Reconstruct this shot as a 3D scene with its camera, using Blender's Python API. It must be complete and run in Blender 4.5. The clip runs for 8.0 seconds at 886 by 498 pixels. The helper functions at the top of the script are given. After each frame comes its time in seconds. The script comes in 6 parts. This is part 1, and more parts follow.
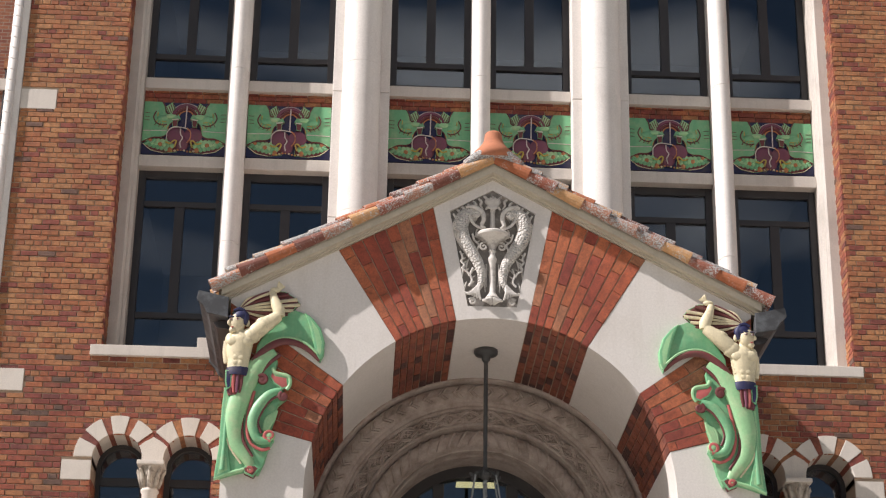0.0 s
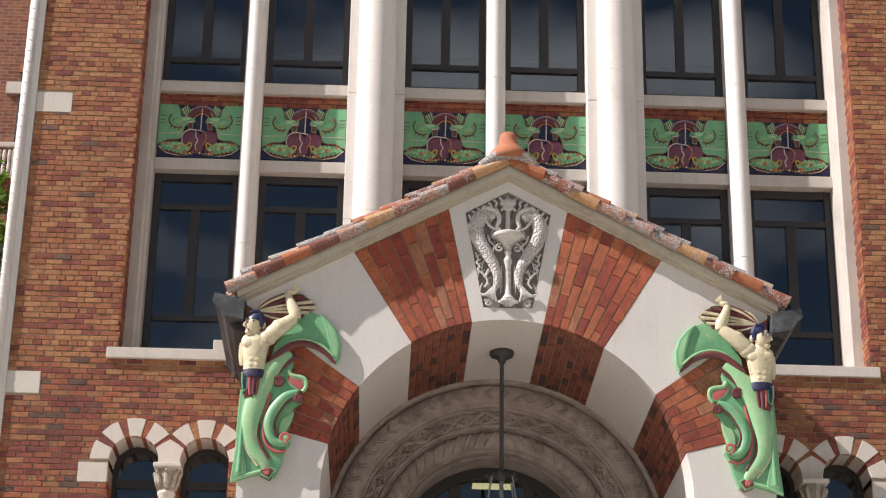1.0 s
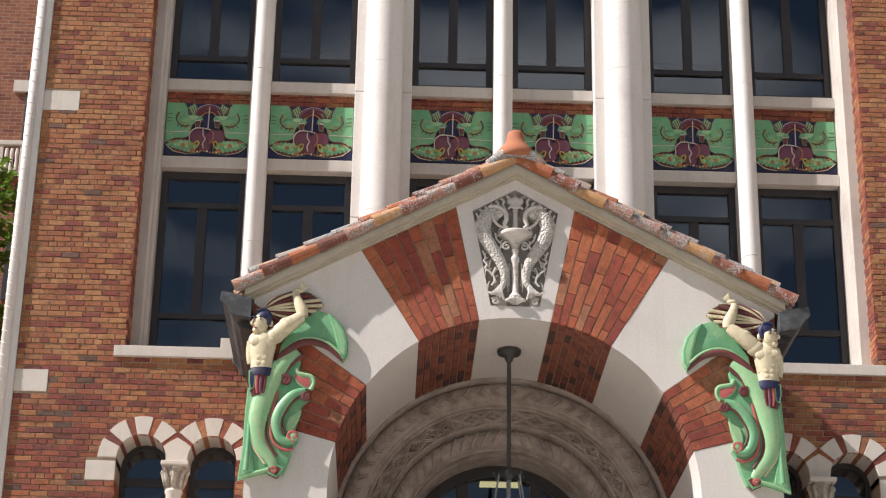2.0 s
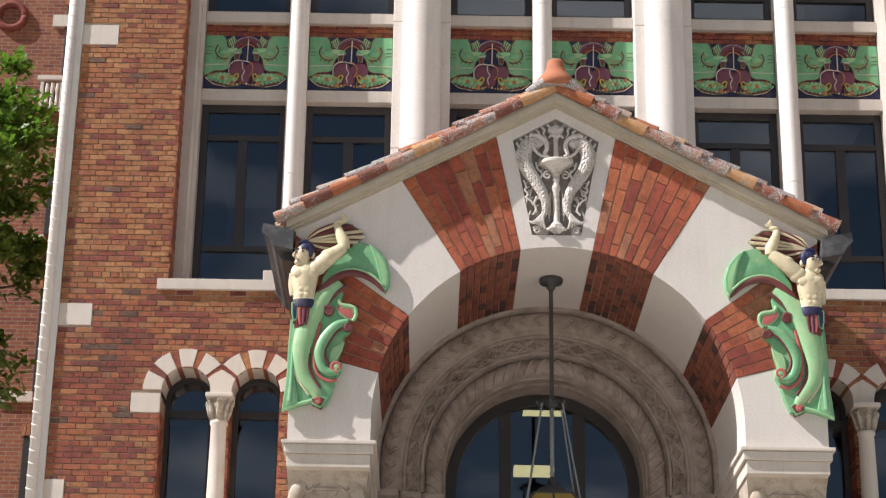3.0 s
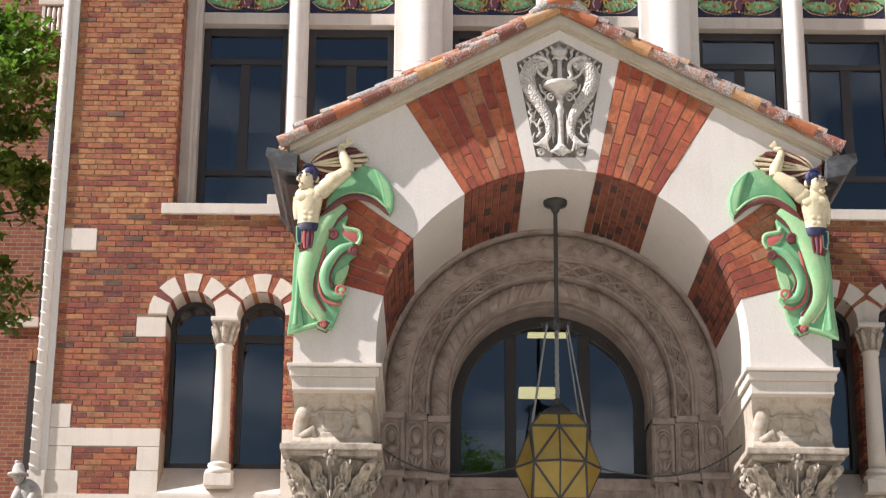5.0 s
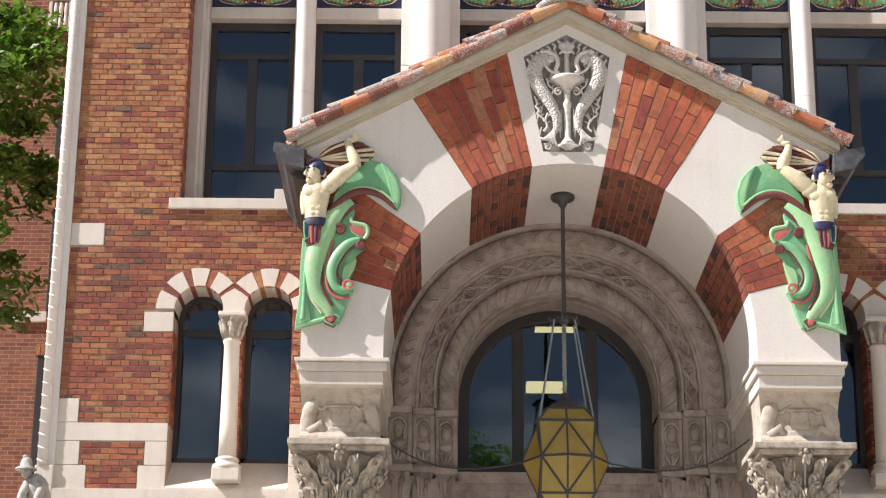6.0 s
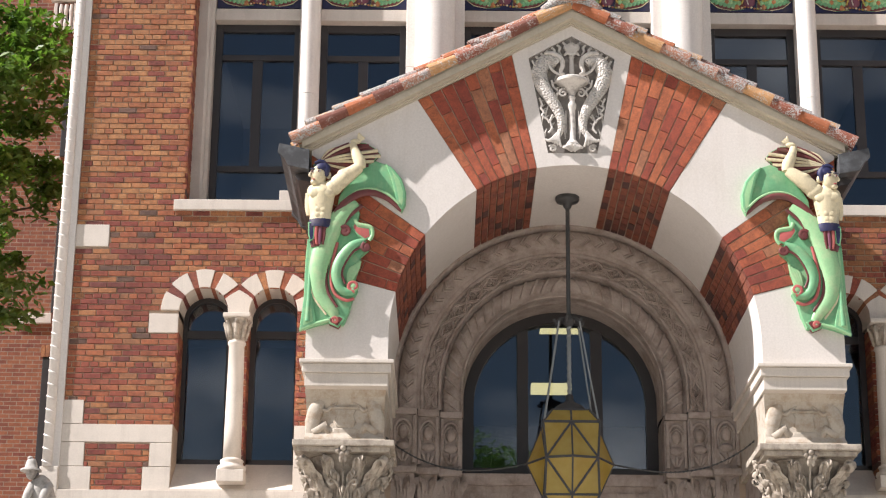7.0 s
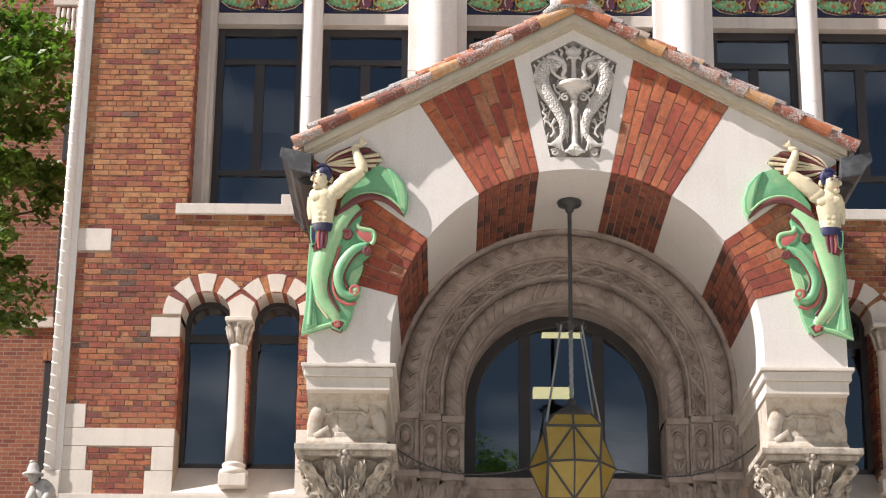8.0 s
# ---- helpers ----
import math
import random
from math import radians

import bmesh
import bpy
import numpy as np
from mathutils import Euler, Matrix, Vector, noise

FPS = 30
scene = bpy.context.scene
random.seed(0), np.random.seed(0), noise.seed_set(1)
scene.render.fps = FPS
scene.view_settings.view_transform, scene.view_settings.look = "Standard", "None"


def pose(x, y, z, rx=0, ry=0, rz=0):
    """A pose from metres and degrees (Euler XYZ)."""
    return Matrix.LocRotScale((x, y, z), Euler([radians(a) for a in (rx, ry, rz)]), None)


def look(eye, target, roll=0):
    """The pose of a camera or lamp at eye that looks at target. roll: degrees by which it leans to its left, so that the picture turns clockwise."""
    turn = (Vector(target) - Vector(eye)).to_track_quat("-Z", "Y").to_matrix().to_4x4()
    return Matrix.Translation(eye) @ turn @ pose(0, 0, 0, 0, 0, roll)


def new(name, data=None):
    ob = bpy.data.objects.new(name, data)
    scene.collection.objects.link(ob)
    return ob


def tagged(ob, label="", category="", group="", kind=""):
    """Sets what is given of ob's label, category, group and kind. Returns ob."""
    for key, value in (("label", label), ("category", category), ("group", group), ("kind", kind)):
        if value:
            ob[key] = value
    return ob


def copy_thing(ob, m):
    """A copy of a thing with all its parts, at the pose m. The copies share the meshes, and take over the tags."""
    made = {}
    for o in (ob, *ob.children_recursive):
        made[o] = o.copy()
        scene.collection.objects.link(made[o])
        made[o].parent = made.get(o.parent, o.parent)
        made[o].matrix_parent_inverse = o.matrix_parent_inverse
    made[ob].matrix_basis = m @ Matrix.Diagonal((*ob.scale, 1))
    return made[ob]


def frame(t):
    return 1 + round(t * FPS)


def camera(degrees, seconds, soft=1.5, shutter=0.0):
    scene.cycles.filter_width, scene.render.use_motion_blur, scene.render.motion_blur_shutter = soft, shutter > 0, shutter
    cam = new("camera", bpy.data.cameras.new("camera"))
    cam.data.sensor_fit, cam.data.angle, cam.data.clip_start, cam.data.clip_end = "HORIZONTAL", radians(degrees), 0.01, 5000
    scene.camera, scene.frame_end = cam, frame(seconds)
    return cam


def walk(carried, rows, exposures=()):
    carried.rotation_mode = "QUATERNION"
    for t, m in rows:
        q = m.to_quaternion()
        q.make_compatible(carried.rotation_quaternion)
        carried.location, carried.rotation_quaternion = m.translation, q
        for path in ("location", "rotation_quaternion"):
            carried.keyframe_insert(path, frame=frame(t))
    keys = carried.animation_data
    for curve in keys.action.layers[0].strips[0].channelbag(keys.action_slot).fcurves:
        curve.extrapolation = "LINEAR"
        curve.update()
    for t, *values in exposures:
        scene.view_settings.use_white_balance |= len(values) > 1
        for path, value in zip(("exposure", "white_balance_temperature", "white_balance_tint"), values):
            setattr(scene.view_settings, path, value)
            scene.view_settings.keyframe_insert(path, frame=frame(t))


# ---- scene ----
cam = camera(25.32, 8.0, soft=1.2, shutter=0.4)
EYE = (-1.371, -22.635, 2.505)
# seconds, yaw to the right, pitch up, lean to the left
ROWS = [
    (0, 2.248, 22.867, 0.937),
    (0.5, 1.973, 22.874, 0.925),
    (1, 1.759, 22.904, 0.926),
    (1.5, 1.614, 22.903, 0.994),
    (2.8, 0.766, 21.976, 0.786),
    (3, 0.280, 20.799, 0.816),
    (3.5, 0.236, 20.527, 0.850),
    (4, 0.360, 20.163, 0.718),
    (4.5, 0.309, 19.442, 0.639),
    (5, 0.175, 18.559, 0.489),
    (5.2, 0.119, 18.267, 0.427),
    (6.5, -0.141, 18.461, 0.581),
    (7, -0.193, 18.440, 0.571),
    (7.5, -0.273, 18.510, 0.598),
    (8, -0.257, 18.556, 0.600),
]


def facing(yaw, pitch, lean):
    a, b = radians(yaw), radians(pitch)
    way = Vector((math.sin(a) * math.cos(b), math.cos(a) * math.cos(b), math.sin(b)))
    return look(EYE, Vector(EYE) + way * 10, lean)


LIFT = 0.54             # the picture is exposed for the shade
walk(cam, [(t, facing(a, b, c)) for t, a, b, c in ROWS], [(t, e + LIFT) for t, e in ((0.0, -0.06), (1.7, -0.06), (2.8, -0.03), (3.5, 0.06), (4.5, 0.22), (5.2, 0.29), (6.5, 0.32), (8.0, 0.32))])

# ---- daylight: clear sky, sun high on the front-left of the building ----
SUN = Vector((-3.4, -1.0, 3.5)).normalized()
world = bpy.data.worlds.new("sky")
scene.world = world
world.use_nodes = True
wn = world.node_tree.nodes
sky = wn.new("ShaderNodeTexSky")
sky.sky_type, sky.sun_disc = "NISHITA", False
sky.sun_elevation = math.asin(SUN.z)
sky.sun_rotation = math.atan2(SUN.x, SUN.y)
wn["Background"].inputs[1].default_value = 0.037
# scattered fair-weather clouds
wcoord, wmap, wnoise, wramp, wmix = wn.new("ShaderNodeTexCoord"), wn.new("ShaderNodeMapping"), wn.new("ShaderNodeTexNoise"), wn.new("ShaderNodeValToRGB"), wn.new("ShaderNodeMix")
wnoise.inputs["Scale"].default_value, wnoise.inputs["Detail"].default_value = 5.5, 6
wmap.inputs["Scale"].default_value, wmap.inputs["Location"].default_value = (1.0, 1.0, 2.0), (1.3, 0.2, 0.9)
wramp.color_ramp.elements[0].position, wramp.color_ramp.elements[1].position = 0.50, 0.70
wmix.data_type = "RGBA"
wmix.inputs[7].default_value = (15.0, 15.0, 15.4, 1)
for a, b in ((wcoord.outputs["Generated"], wmap.inputs[0]), (wmap.outputs[0], wnoise.inputs["Vector"]), (wnoise.outputs["Fac"], wramp.inputs[0]), (wramp.outputs[0], wmix.inputs[0]), (sky.outputs[0], wmix.inputs[6]), (wmix.outputs[2], wn["Background"].inputs[0])):
    world.node_tree.links.new(a, b)
sun_data = bpy.data.lights.new("sun", "SUN")
sun_data.energy, sun_data.angle, sun_data.color = 5.0, radians(0.5), (1.0, 0.945, 0.94)
sun = new("sun", sun_data)
sun.matrix_world = look(SUN * 60, (0, 0, 0))


# ---- materials ----
def material(name, rough=0.8):
    m = bpy.data.materials.new(name)
    m.use_nodes = True
    t = m.node_tree
    b = t.nodes["Principled BSDF"]
    b.inputs["Roughness"].default_value = rough
    return m, t, b


def noise_node(t, scale, detail=4.0, rough=0.6, vec=None):
    n = t.nodes.new("ShaderNodeTexNoise")
    n.inputs["Scale"].default_value, n.inputs["Detail"].default_value, n.inputs["Roughness"].default_value = scale, detail, rough
    if vec is not None:
        t.links.new(vec, n.inputs["Vector"])
    return n.outputs["Fac"]


def ramp_node(t, fac, stops, mode="LINEAR"):
    r = t.nodes.new("ShaderNodeValToRGB")
    r.color_ramp.interpolation = mode
    els = r.color_ramp.elements
    while len(els) < len(stops):
        els.new(0.5)
    for e, (p, c) in zip(els, stops):
        e.position, e.color = p, (*c, 1)
    t.links.new(fac, r.inputs[0])
    return r.outputs[0]


def blend(t, fac, a, b, mode="MIX"):
    n = t.nodes.new("ShaderNodeMix")
    n.data_type, n.blend_type = "RGBA", mode
    for sock, v in ((n.inputs[0], fac), (n.inputs[6], a), (n.inputs[7], b)):
        if isinstance(v, (int, float)):
            sock.default_value = v
        elif isinstance(v, tuple):
            sock.default_value = (*v, 1)
        else:
            t.links.new(v, sock)
    return n.outputs[2]


def world_coords(t):
    return t.nodes.new("ShaderNodeNewGeometry").outputs["Position"]


def relief(t, b, height, strength, distance):
    n = t.nodes.new("ShaderNodeBump")
    n.inputs["Strength"].default_value, n.inputs["Distance"].default_value = strength, distance
    t.links.new(height, n.inputs["Height"])
    t.links.new(n.outputs[0], b.inputs["Normal"])


def speckled(name, base, stain, rough=0.8, stain_scale=2.0, grain=60.0, stain_from=0.52, stain_to=0.75, amount=0.6, bump=0.25, dist=0.004, streak=0.0):
    """Stone, plaster, paint: a base colour, fine grain, and stains of a larger scale."""
    m, t, b = material(name, rough)
    pos = world_coords(t)
    big = noise_node(t, stain_scale, 6, 0.65, pos)
    mask = ramp_node(t, big, [(stain_from, (0, 0, 0)), (stain_to, (amount,) * 3)])
    col = blend(t, mask, base, stain)
    fine = noise_node(t, grain, 3, 0.7, pos)
    col = blend(t, 0.35, col, ramp_node(t, fine, [(0.3, (0.72, 0.7, 0.68)), (0.7, (1.12, 1.1, 1.08))]), "MULTIPLY")
    if streak:
        mp = t.nodes.new("ShaderNodeMapping")
        mp.inputs["Scale"].default_value = (9, 9, 0.9)
        t.links.new(pos, mp.inputs[0])
        run = noise_node(t, 1.0, 5, 0.7, mp.outputs[0])
        col = blend(t, ramp_node(t, run, [(0.5, (0, 0, 0)), (0.75, (streak,) * 3)]), col, stain)
    t.links.new(col, b.inputs["Base Color"])
    relief(t, b, fine, bump, dist)
    return m


def brick_material(name, stops, joined, rough=0.85, edge=0.3):
    """Fired clay whose shade changes from brick to brick."""
    m, t, b = material(name, rough)
    if joined:
        rnd = t.nodes.new("ShaderNodeNewGeometry").outputs["Random Per Island"]
    else:
        rnd = t.nodes.new("ShaderNodeObjectInfo").outputs["Random"]
    pos = world_coords(t)
    col = ramp_node(t, rnd, stops, "CONSTANT")
    mot = noise_node(t, 30, 7, 0.82, pos)
    col = blend(t, 0.75, col, ramp_node(t, mot, [(0.31, (0.32, 0.30, 0.32)), (0.47, (1.04, 1.04, 1.04)), (0.66, (1.62, 1.57, 1.45))]), "MULTIPLY")
    patch = noise_node(t, 9, 5, 0.75, pos)
    col = blend(t, 0.8, col, ramp_node(t, patch, [(0.34, (0.56, 0.52, 0.52)), (0.5, (1.0, 1.0, 1.0)), (0.68, (1.28, 1.26, 1.2))]), "MULTIPLY")
    lime = ramp_node(t, noise_node(t, 17, 6, 0.8, pos), [(0.64, (0, 0, 0)), (0.74, (0.45, 0.45, 0.45))])
    col = blend(t, lime, col, (0.42, 0.33, 0.26))
    broad = noise_node(t, 1.3, 4, 0.6, pos)
    col = blend(t, 0.5, col, ramp_node(t, broad, [(0.3, (0.72, 0.68, 0.68)), (0.7, (1.15, 1.1, 1.05))]), "MULTIPLY")
    t.links.new(col, b.inputs["Base Color"])
    relief(t, b, noise_node(t, 70, 5, 0.75, pos), 0.8, 0.009)
    return m


TAN = [(0.0, (0.34, 0.150, 0.066)), (0.15, (0.31, 0.118, 0.052)), (0.32, (0.37, 0.180, 0.080)), (0.5, (0.30, 0.110, 0.050)), (0.62, (0.34, 0.155, 0.068)), (0.76, (0.22, 0.062, 0.042)), (0.84, (0.28, 0.105, 0.050)), (0.94, (0.19, 0.055, 0.040)), (0.985, (0.14, 0.08, 0.06))]
RED = [(0.0, (0.29, 0.095, 0.048)), (0.17, (0.24, 0.066, 0.040)), (0.30, (0.33, 0.145, 0.064)), (0.44, (0.20, 0.052, 0.037)), (0.55, (0.31, 0.105, 0.048)), (0.67, (0.29, 0.130, 0.064)), (0.79, (0.22, 0.070, 0.043)), (0.90, (0.16, 0.050, 0.040)), (0.965, (0.12, 0.070, 0.052))]
FACE = [(0.0, (0.35, 0.092, 0.046)), (0.2, (0.28, 0.064, 0.038)), (0.4, (0.38, 0.118, 0.054)), (0.62, (0.24, 0.054, 0.036)), (0.8, (0.33, 0.085, 0.043)), (0.94, (0.34, 0.145, 0.080))]
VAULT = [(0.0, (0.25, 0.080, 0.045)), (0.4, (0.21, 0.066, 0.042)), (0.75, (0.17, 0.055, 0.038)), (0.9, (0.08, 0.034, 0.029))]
brick_tan, brick_red = brick_material("tan_brick", TAN, True), brick_material("red_brick", RED, True)
brick_one = brick_material("loose_red_brick", RED, False)
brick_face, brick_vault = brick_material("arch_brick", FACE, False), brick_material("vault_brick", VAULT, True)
mortar = speckled("mortar", (0.43, 0.33, 0.245), (0.22, 0.16, 0.12), 0.95, 3, 120, bump=0.6)
mortar_dark = speckled("arch_mortar", (0.30, 0.22, 0.16), (0.16, 0.11, 0.09), 0.95, 3, 120, bump=0.6)
stone = speckled("cream_limestone", (0.66, 0.60, 0.53), (0.40, 0.35, 0.30), 0.8, 1.7, 70, 0.5, 0.8, 0.5, streak=0.35)
terracotta_white = speckled("white_terracotta", (0.74, 0.695, 0.65), (0.50, 0.45, 0.40), 0.65, 1.5, 45, 0.52, 0.8, 0.4, 0.12, streak=0.3)
plaster = speckled("white_plaster", (0.71, 0.665, 0.62), (0.52, 0.46, 0.39), 0.75, 1.1, 40, 0.5, 0.85, 0.45, 0.12, streak=0.25)
carved = speckled("weathered_carved_stone", (0.49, 0.43, 0.355), (0.15, 0.118, 0.094), 0.85, 7.5, 50, 0.44, 0.7, 0.85, 0.4, 0.006, streak=0.4)
arch_stone = speckled("brown_arch_stone", (0.43, 0.362, 0.32), (0.17, 0.125, 0.10), 0.85, 4.5, 50, 0.44, 0.72, 0.8, 0.5, 0.008, streak=0.3)
# base greyed below the white terracotta to carry the bay's shade; stains stay random
bay_stone = speckled("shade_greyed_bay_stone", (0.58, 0.53, 0.475), (0.34, 0.30, 0.26), 0.75, 1.6, 50, 0.48, 0.78, 0.55, 0.15, streak=0.4)
dull_cream = speckled("dull_cream_stone", (0.54, 0.485, 0.385), (0.34, 0.30, 0.23), 0.8, 2.5, 60, 0.48, 0.75, 0.6, streak=0.3)
frame_dark = speckled("dark_bronze_paint", (0.034, 0.030, 0.030), (0.06, 0.055, 0.052), 0.45, 4, 80, amount=0.5, bump=0.05)
iron = speckled("dark_iron", (0.05, 0.05, 0.05), (0.11, 0.10, 0.09), 0.55, 9, 90, bump=0.2)
# near-black colour stands in for the lack of light indoors
inside = speckled("painted_dark_interior", (0.06, 0.065, 0.07), (0.04, 0.04, 0.045), 0.9, 1, 20)


def glass_material(name, tint):
    m, t, b = material(name, 0.0)
    b.inputs["Base Color"].default_value = (*tint, 1)
    b.inputs["Transmission Weight"].default_value = 1.0
    b.inputs["IOR"].default_value = 1.85
    return m


pane_glass = glass_material("window_glass", (0.45, 0.55, 0.68))


# ---- building blocks ----
def link_mesh(name, bm, mats, at=(0, 0, 0), smooth=False):
    bmesh.ops.recalc_face_normals(bm, faces=bm.faces)
    if any(at):
        bmesh.ops.translate(bm, verts=bm.verts, vec=[-c for c in at])
    me = bpy.data.meshes.new(name)
    bm.to_mesh(me)
    bm.free()
    for m in mats if isinstance(mats, (list, tuple)) else [mats]:
        me.materials.append(m)
    if smooth:
        for p in me.polygons:
            p.use_smooth = True
    return me


def origin_of(ob):
    v = Vector((0, 0, 0))
    while ob is not None:
        v += ob.location
        ob = ob.parent
    return v


def part(name, bm, mats, parent, label="", smooth=False):
    me = link_mesh(name, bm, mats, origin_of(parent), smooth)
    ob = new(name, me)
    ob.parent = parent
    return tagged(ob, label)


def thing(name, at, label, category, group="", kind=""):
    ob = new(name)
    ob.location = at
    ob.empty_display_size = 0.2
    return tagged(ob, label, category, group, kind)


def solid(name, bm, mats, label, category, kind="", group="", smooth=False, at=(0, 0, 0)):
    ob = new(name, link_mesh(name, bm, mats, at, smooth))
    ob.location = at
    return tagged(ob, label, category, group, kind)


def box(bm, x0, x1, y0, y1, z0, z1, mat=0, bevel=0.0):
    x0, x1 = min(x0, x1), max(x0, x1)
    vs = [bm.verts.new(c) for c in ((x0, y0, z0), (x1, y0, z0), (x1, y1, z0), (x0, y1, z0), (x0, y0, z1), (x1, y0, z1), (x1, y1, z1), (x0, y1, z1))]
    fs = [bm.faces.new([vs[i] for i in f]) for f in ((0, 1, 5, 4), (1, 2, 6, 5), (2, 3, 7, 6), (3, 0, 4, 7), (4, 5, 6, 7), (3, 2, 1, 0))]
    for f in fs:
        f.material_index = mat
    if bevel:
        es = list({e for f in fs for e in f.edges})
        bmesh.ops.bevel(bm, geom=es, offset=bevel, segments=2, affect="EDGES", profile=0.6)
    return vs


def prism(bm, poly, y0, y1, mat=0, s=1, bevel=0.0):
    """A solid of the outline poly, in x and z, from y0 (front) to y1."""
    a = [bm.verts.new((s * x, y0, z)) for x, z in poly]
    b = [bm.verts.new((s * x, y1, z)) for x, z in poly]
    fs = [bm.faces.new(a), bm.faces.new(b[::-1])]
    n = len(poly)
    for i in range(n):
        fs.append(bm.faces.new((a[i], a[(i + 1) % n], b[(i + 1) % n], b[i])))
    for f in fs:
        f.material_index = mat
    if bevel:
        bmesh.ops.recalc_face_normals(bm, faces=fs)
        bmesh.ops.bevel(bm, geom=list(fs[0].edges), offset=bevel, segments=2, affect="EDGES", profile=0.6)
    return fs


def lathe(bm, prof, cx, cy, n=20, mat=0, square=0.0):
    """Turned round a vertical axis at cx, cy: prof of (radius, z)."""
    rings = []
    for r, z in prof:
        rings.append([bm.verts.new((cx + r * math.cos(2 * math.pi * k / n), cy + r * math.sin(2 * math.pi * k / n), z)) for k in range(n)])
    for a, b in zip(rings, rings[1:]):
        for k in range(n):
            bm.faces.new((a[k], a[(k + 1) % n], b[(k + 1) % n], b[k])).material_index = mat
    for ring in (rings[0], rings[-1]):
        bm.faces.new(ring).material_index = mat


def tube(bm, pts, radii, n=8, mat=0, flat=1.0):
    """A round body along a path, with a radius at each point; flat squeezes it along y."""
    pts = [Vector(p) for p in pts]
    rings = []
    for i, p in enumerate(pts):
        d = (pts[min(i + 1, len(pts) - 1)] - pts[max(i - 1, 0)]).normalized()
        side = d.cross(Vector((0, 1, 0)))
        if side.length < 1e-3:
            side = Vector((1, 0, 0))
        side.normalize()
        up = side.cross(d).normalized()
        r = radii[i] if isinstance(radii, (list, tuple)) else radii
        ring = []
        for k in range(n):
            q = side * (math.cos(2 * math.pi * k / n) * r) + up * (math.sin(2 * math.pi * k / n) * r)
            q.y *= flat
            ring.append(bm.verts.new(p + q))
        rings.append(ring)
    for a, b in zip(rings, rings[1:]):
        for k in range(n):
            bm.faces.new((a[k], a[(k + 1) % n], b[(k + 1) % n], b[k])).material_index = mat
    bm.faces.new(rings[0]).material_index = mat
    bm.faces.new(rings[-1]).material_index = mat


def curve_points(pts, steps=6):
    """A smooth line through pts."""
    pts = [Vector(p) for p in pts]
    out = []
    for i in range(len(pts) - 1):
        a, b, c, d = pts[max(i - 1, 0)], pts[i], pts[i + 1], pts[min(i + 2, len(pts) - 1)]
        for k in range(steps):
            u = k / steps
            out.append(0.5 * (2 * b + (c - a) * u + (2 * a - 5 * b + 4 * c - d) * u * u + (3 * b - a - 3 * c + d) * u ** 3))
    return out + [pts[-1]]


def spread(vals, steps=6):
    """Values that go with curve_points."""
    out = []
    for a, b in zip(vals, vals[1:]):
        out += [a + (b - a) * k / steps for k in range(steps)]
    return out + [vals[-1]]


def blob(bm, c, r, mat=0, seg=12):
    """An egg of the radii r at c."""
    res = bmesh.ops.create_uvsphere(bm, u_segments=seg, v_segments=max(6, seg - 4), radius=1.0)
    for v in res["verts"]:
        v.co = Vector((c[0] + v.co.x * r[0], c[1] + v.co.y * r[1], c[2] + v.co.z * r[2]))
    for f in {f for v in res["verts"] for f in v.link_faces}:
        f.material_index = mat


def coil(cx, cz, y, r, turns, start, s=1, hand=1, n=16):
    """A flat spiral that winds in to its centre."""
    return [(s * (cx + r * (1 - 0.85 * u) * math.cos(start + hand * turns * 2 * math.pi * u)), y, cz + r * (1 - 0.85 * u) * math.sin(start + hand * turns * 2 * math.pi * u)) for u in np.linspace(0, 1, n)]


def soften(ob, angle=42):
    for p in ob.data.polygons:
        p.use_smooth = True
    ob.data.set_sharp_from_angle(angle=radians(angle))
    return ob


# ---- the setting: ground, walls of the front ----
bm = bmesh.new()
vs = [bm.verts.new(c) for c in ((-900, -900, 0.85), (900, -900, 0.85), (900, 900, 0.85), (-900, 900, 0.85))]
bm.faces.new(vs)
paving = speckled("pale_paving", (0.43, 0.405, 0.36), (0.31, 0.29, 0.26), 0.9, 0.5, 20)
solid("ground", bm, paving, "pale concrete paving before the building", "ground", "structure")

COURSE, STRETCH, HEAD, JOINT = 0.0708, 0.2147, 0.1074, 0.0125
ZC = 8.346               # centre of the portal's arch
TOP, LOW = 18.0, 0.85
WIN_X = (4.305, 3.47)    # the paired small arches
WIN_R, WIN_SPRING = 0.295, 9.25
BASE_Z = 7.06


def free_spans(z, side):
    """Stretches of brickwork in the course round height z, on one side of the front (positive x)."""
    spans = [(2.55, 5.90)] if z < 10.5 else [(4.60, 5.90)]
    cuts = []
    if BASE_Z < z < WIN_SPRING + WIN_R:
        for cx in WIN_X:
            h = WIN_R if z < WIN_SPRING else math.sqrt(max(0, WIN_R ** 2 - (z - WIN_SPRING) ** 2))
            cuts.append((cx - h, cx + h))
        if z < 9.18:
            cuts.append((WIN_X[1], WIN_X[0]))
    for a, b, c, d in STONES:
        if c < z < d:
            cuts.append((a, b))
    for a, b in cuts:
        spans = [(p, q) for s0, s1 in spans for p, q in ((s0, min(s1, a)), (max(s0, b), s1)) if q - p > 0.02]
    return spans


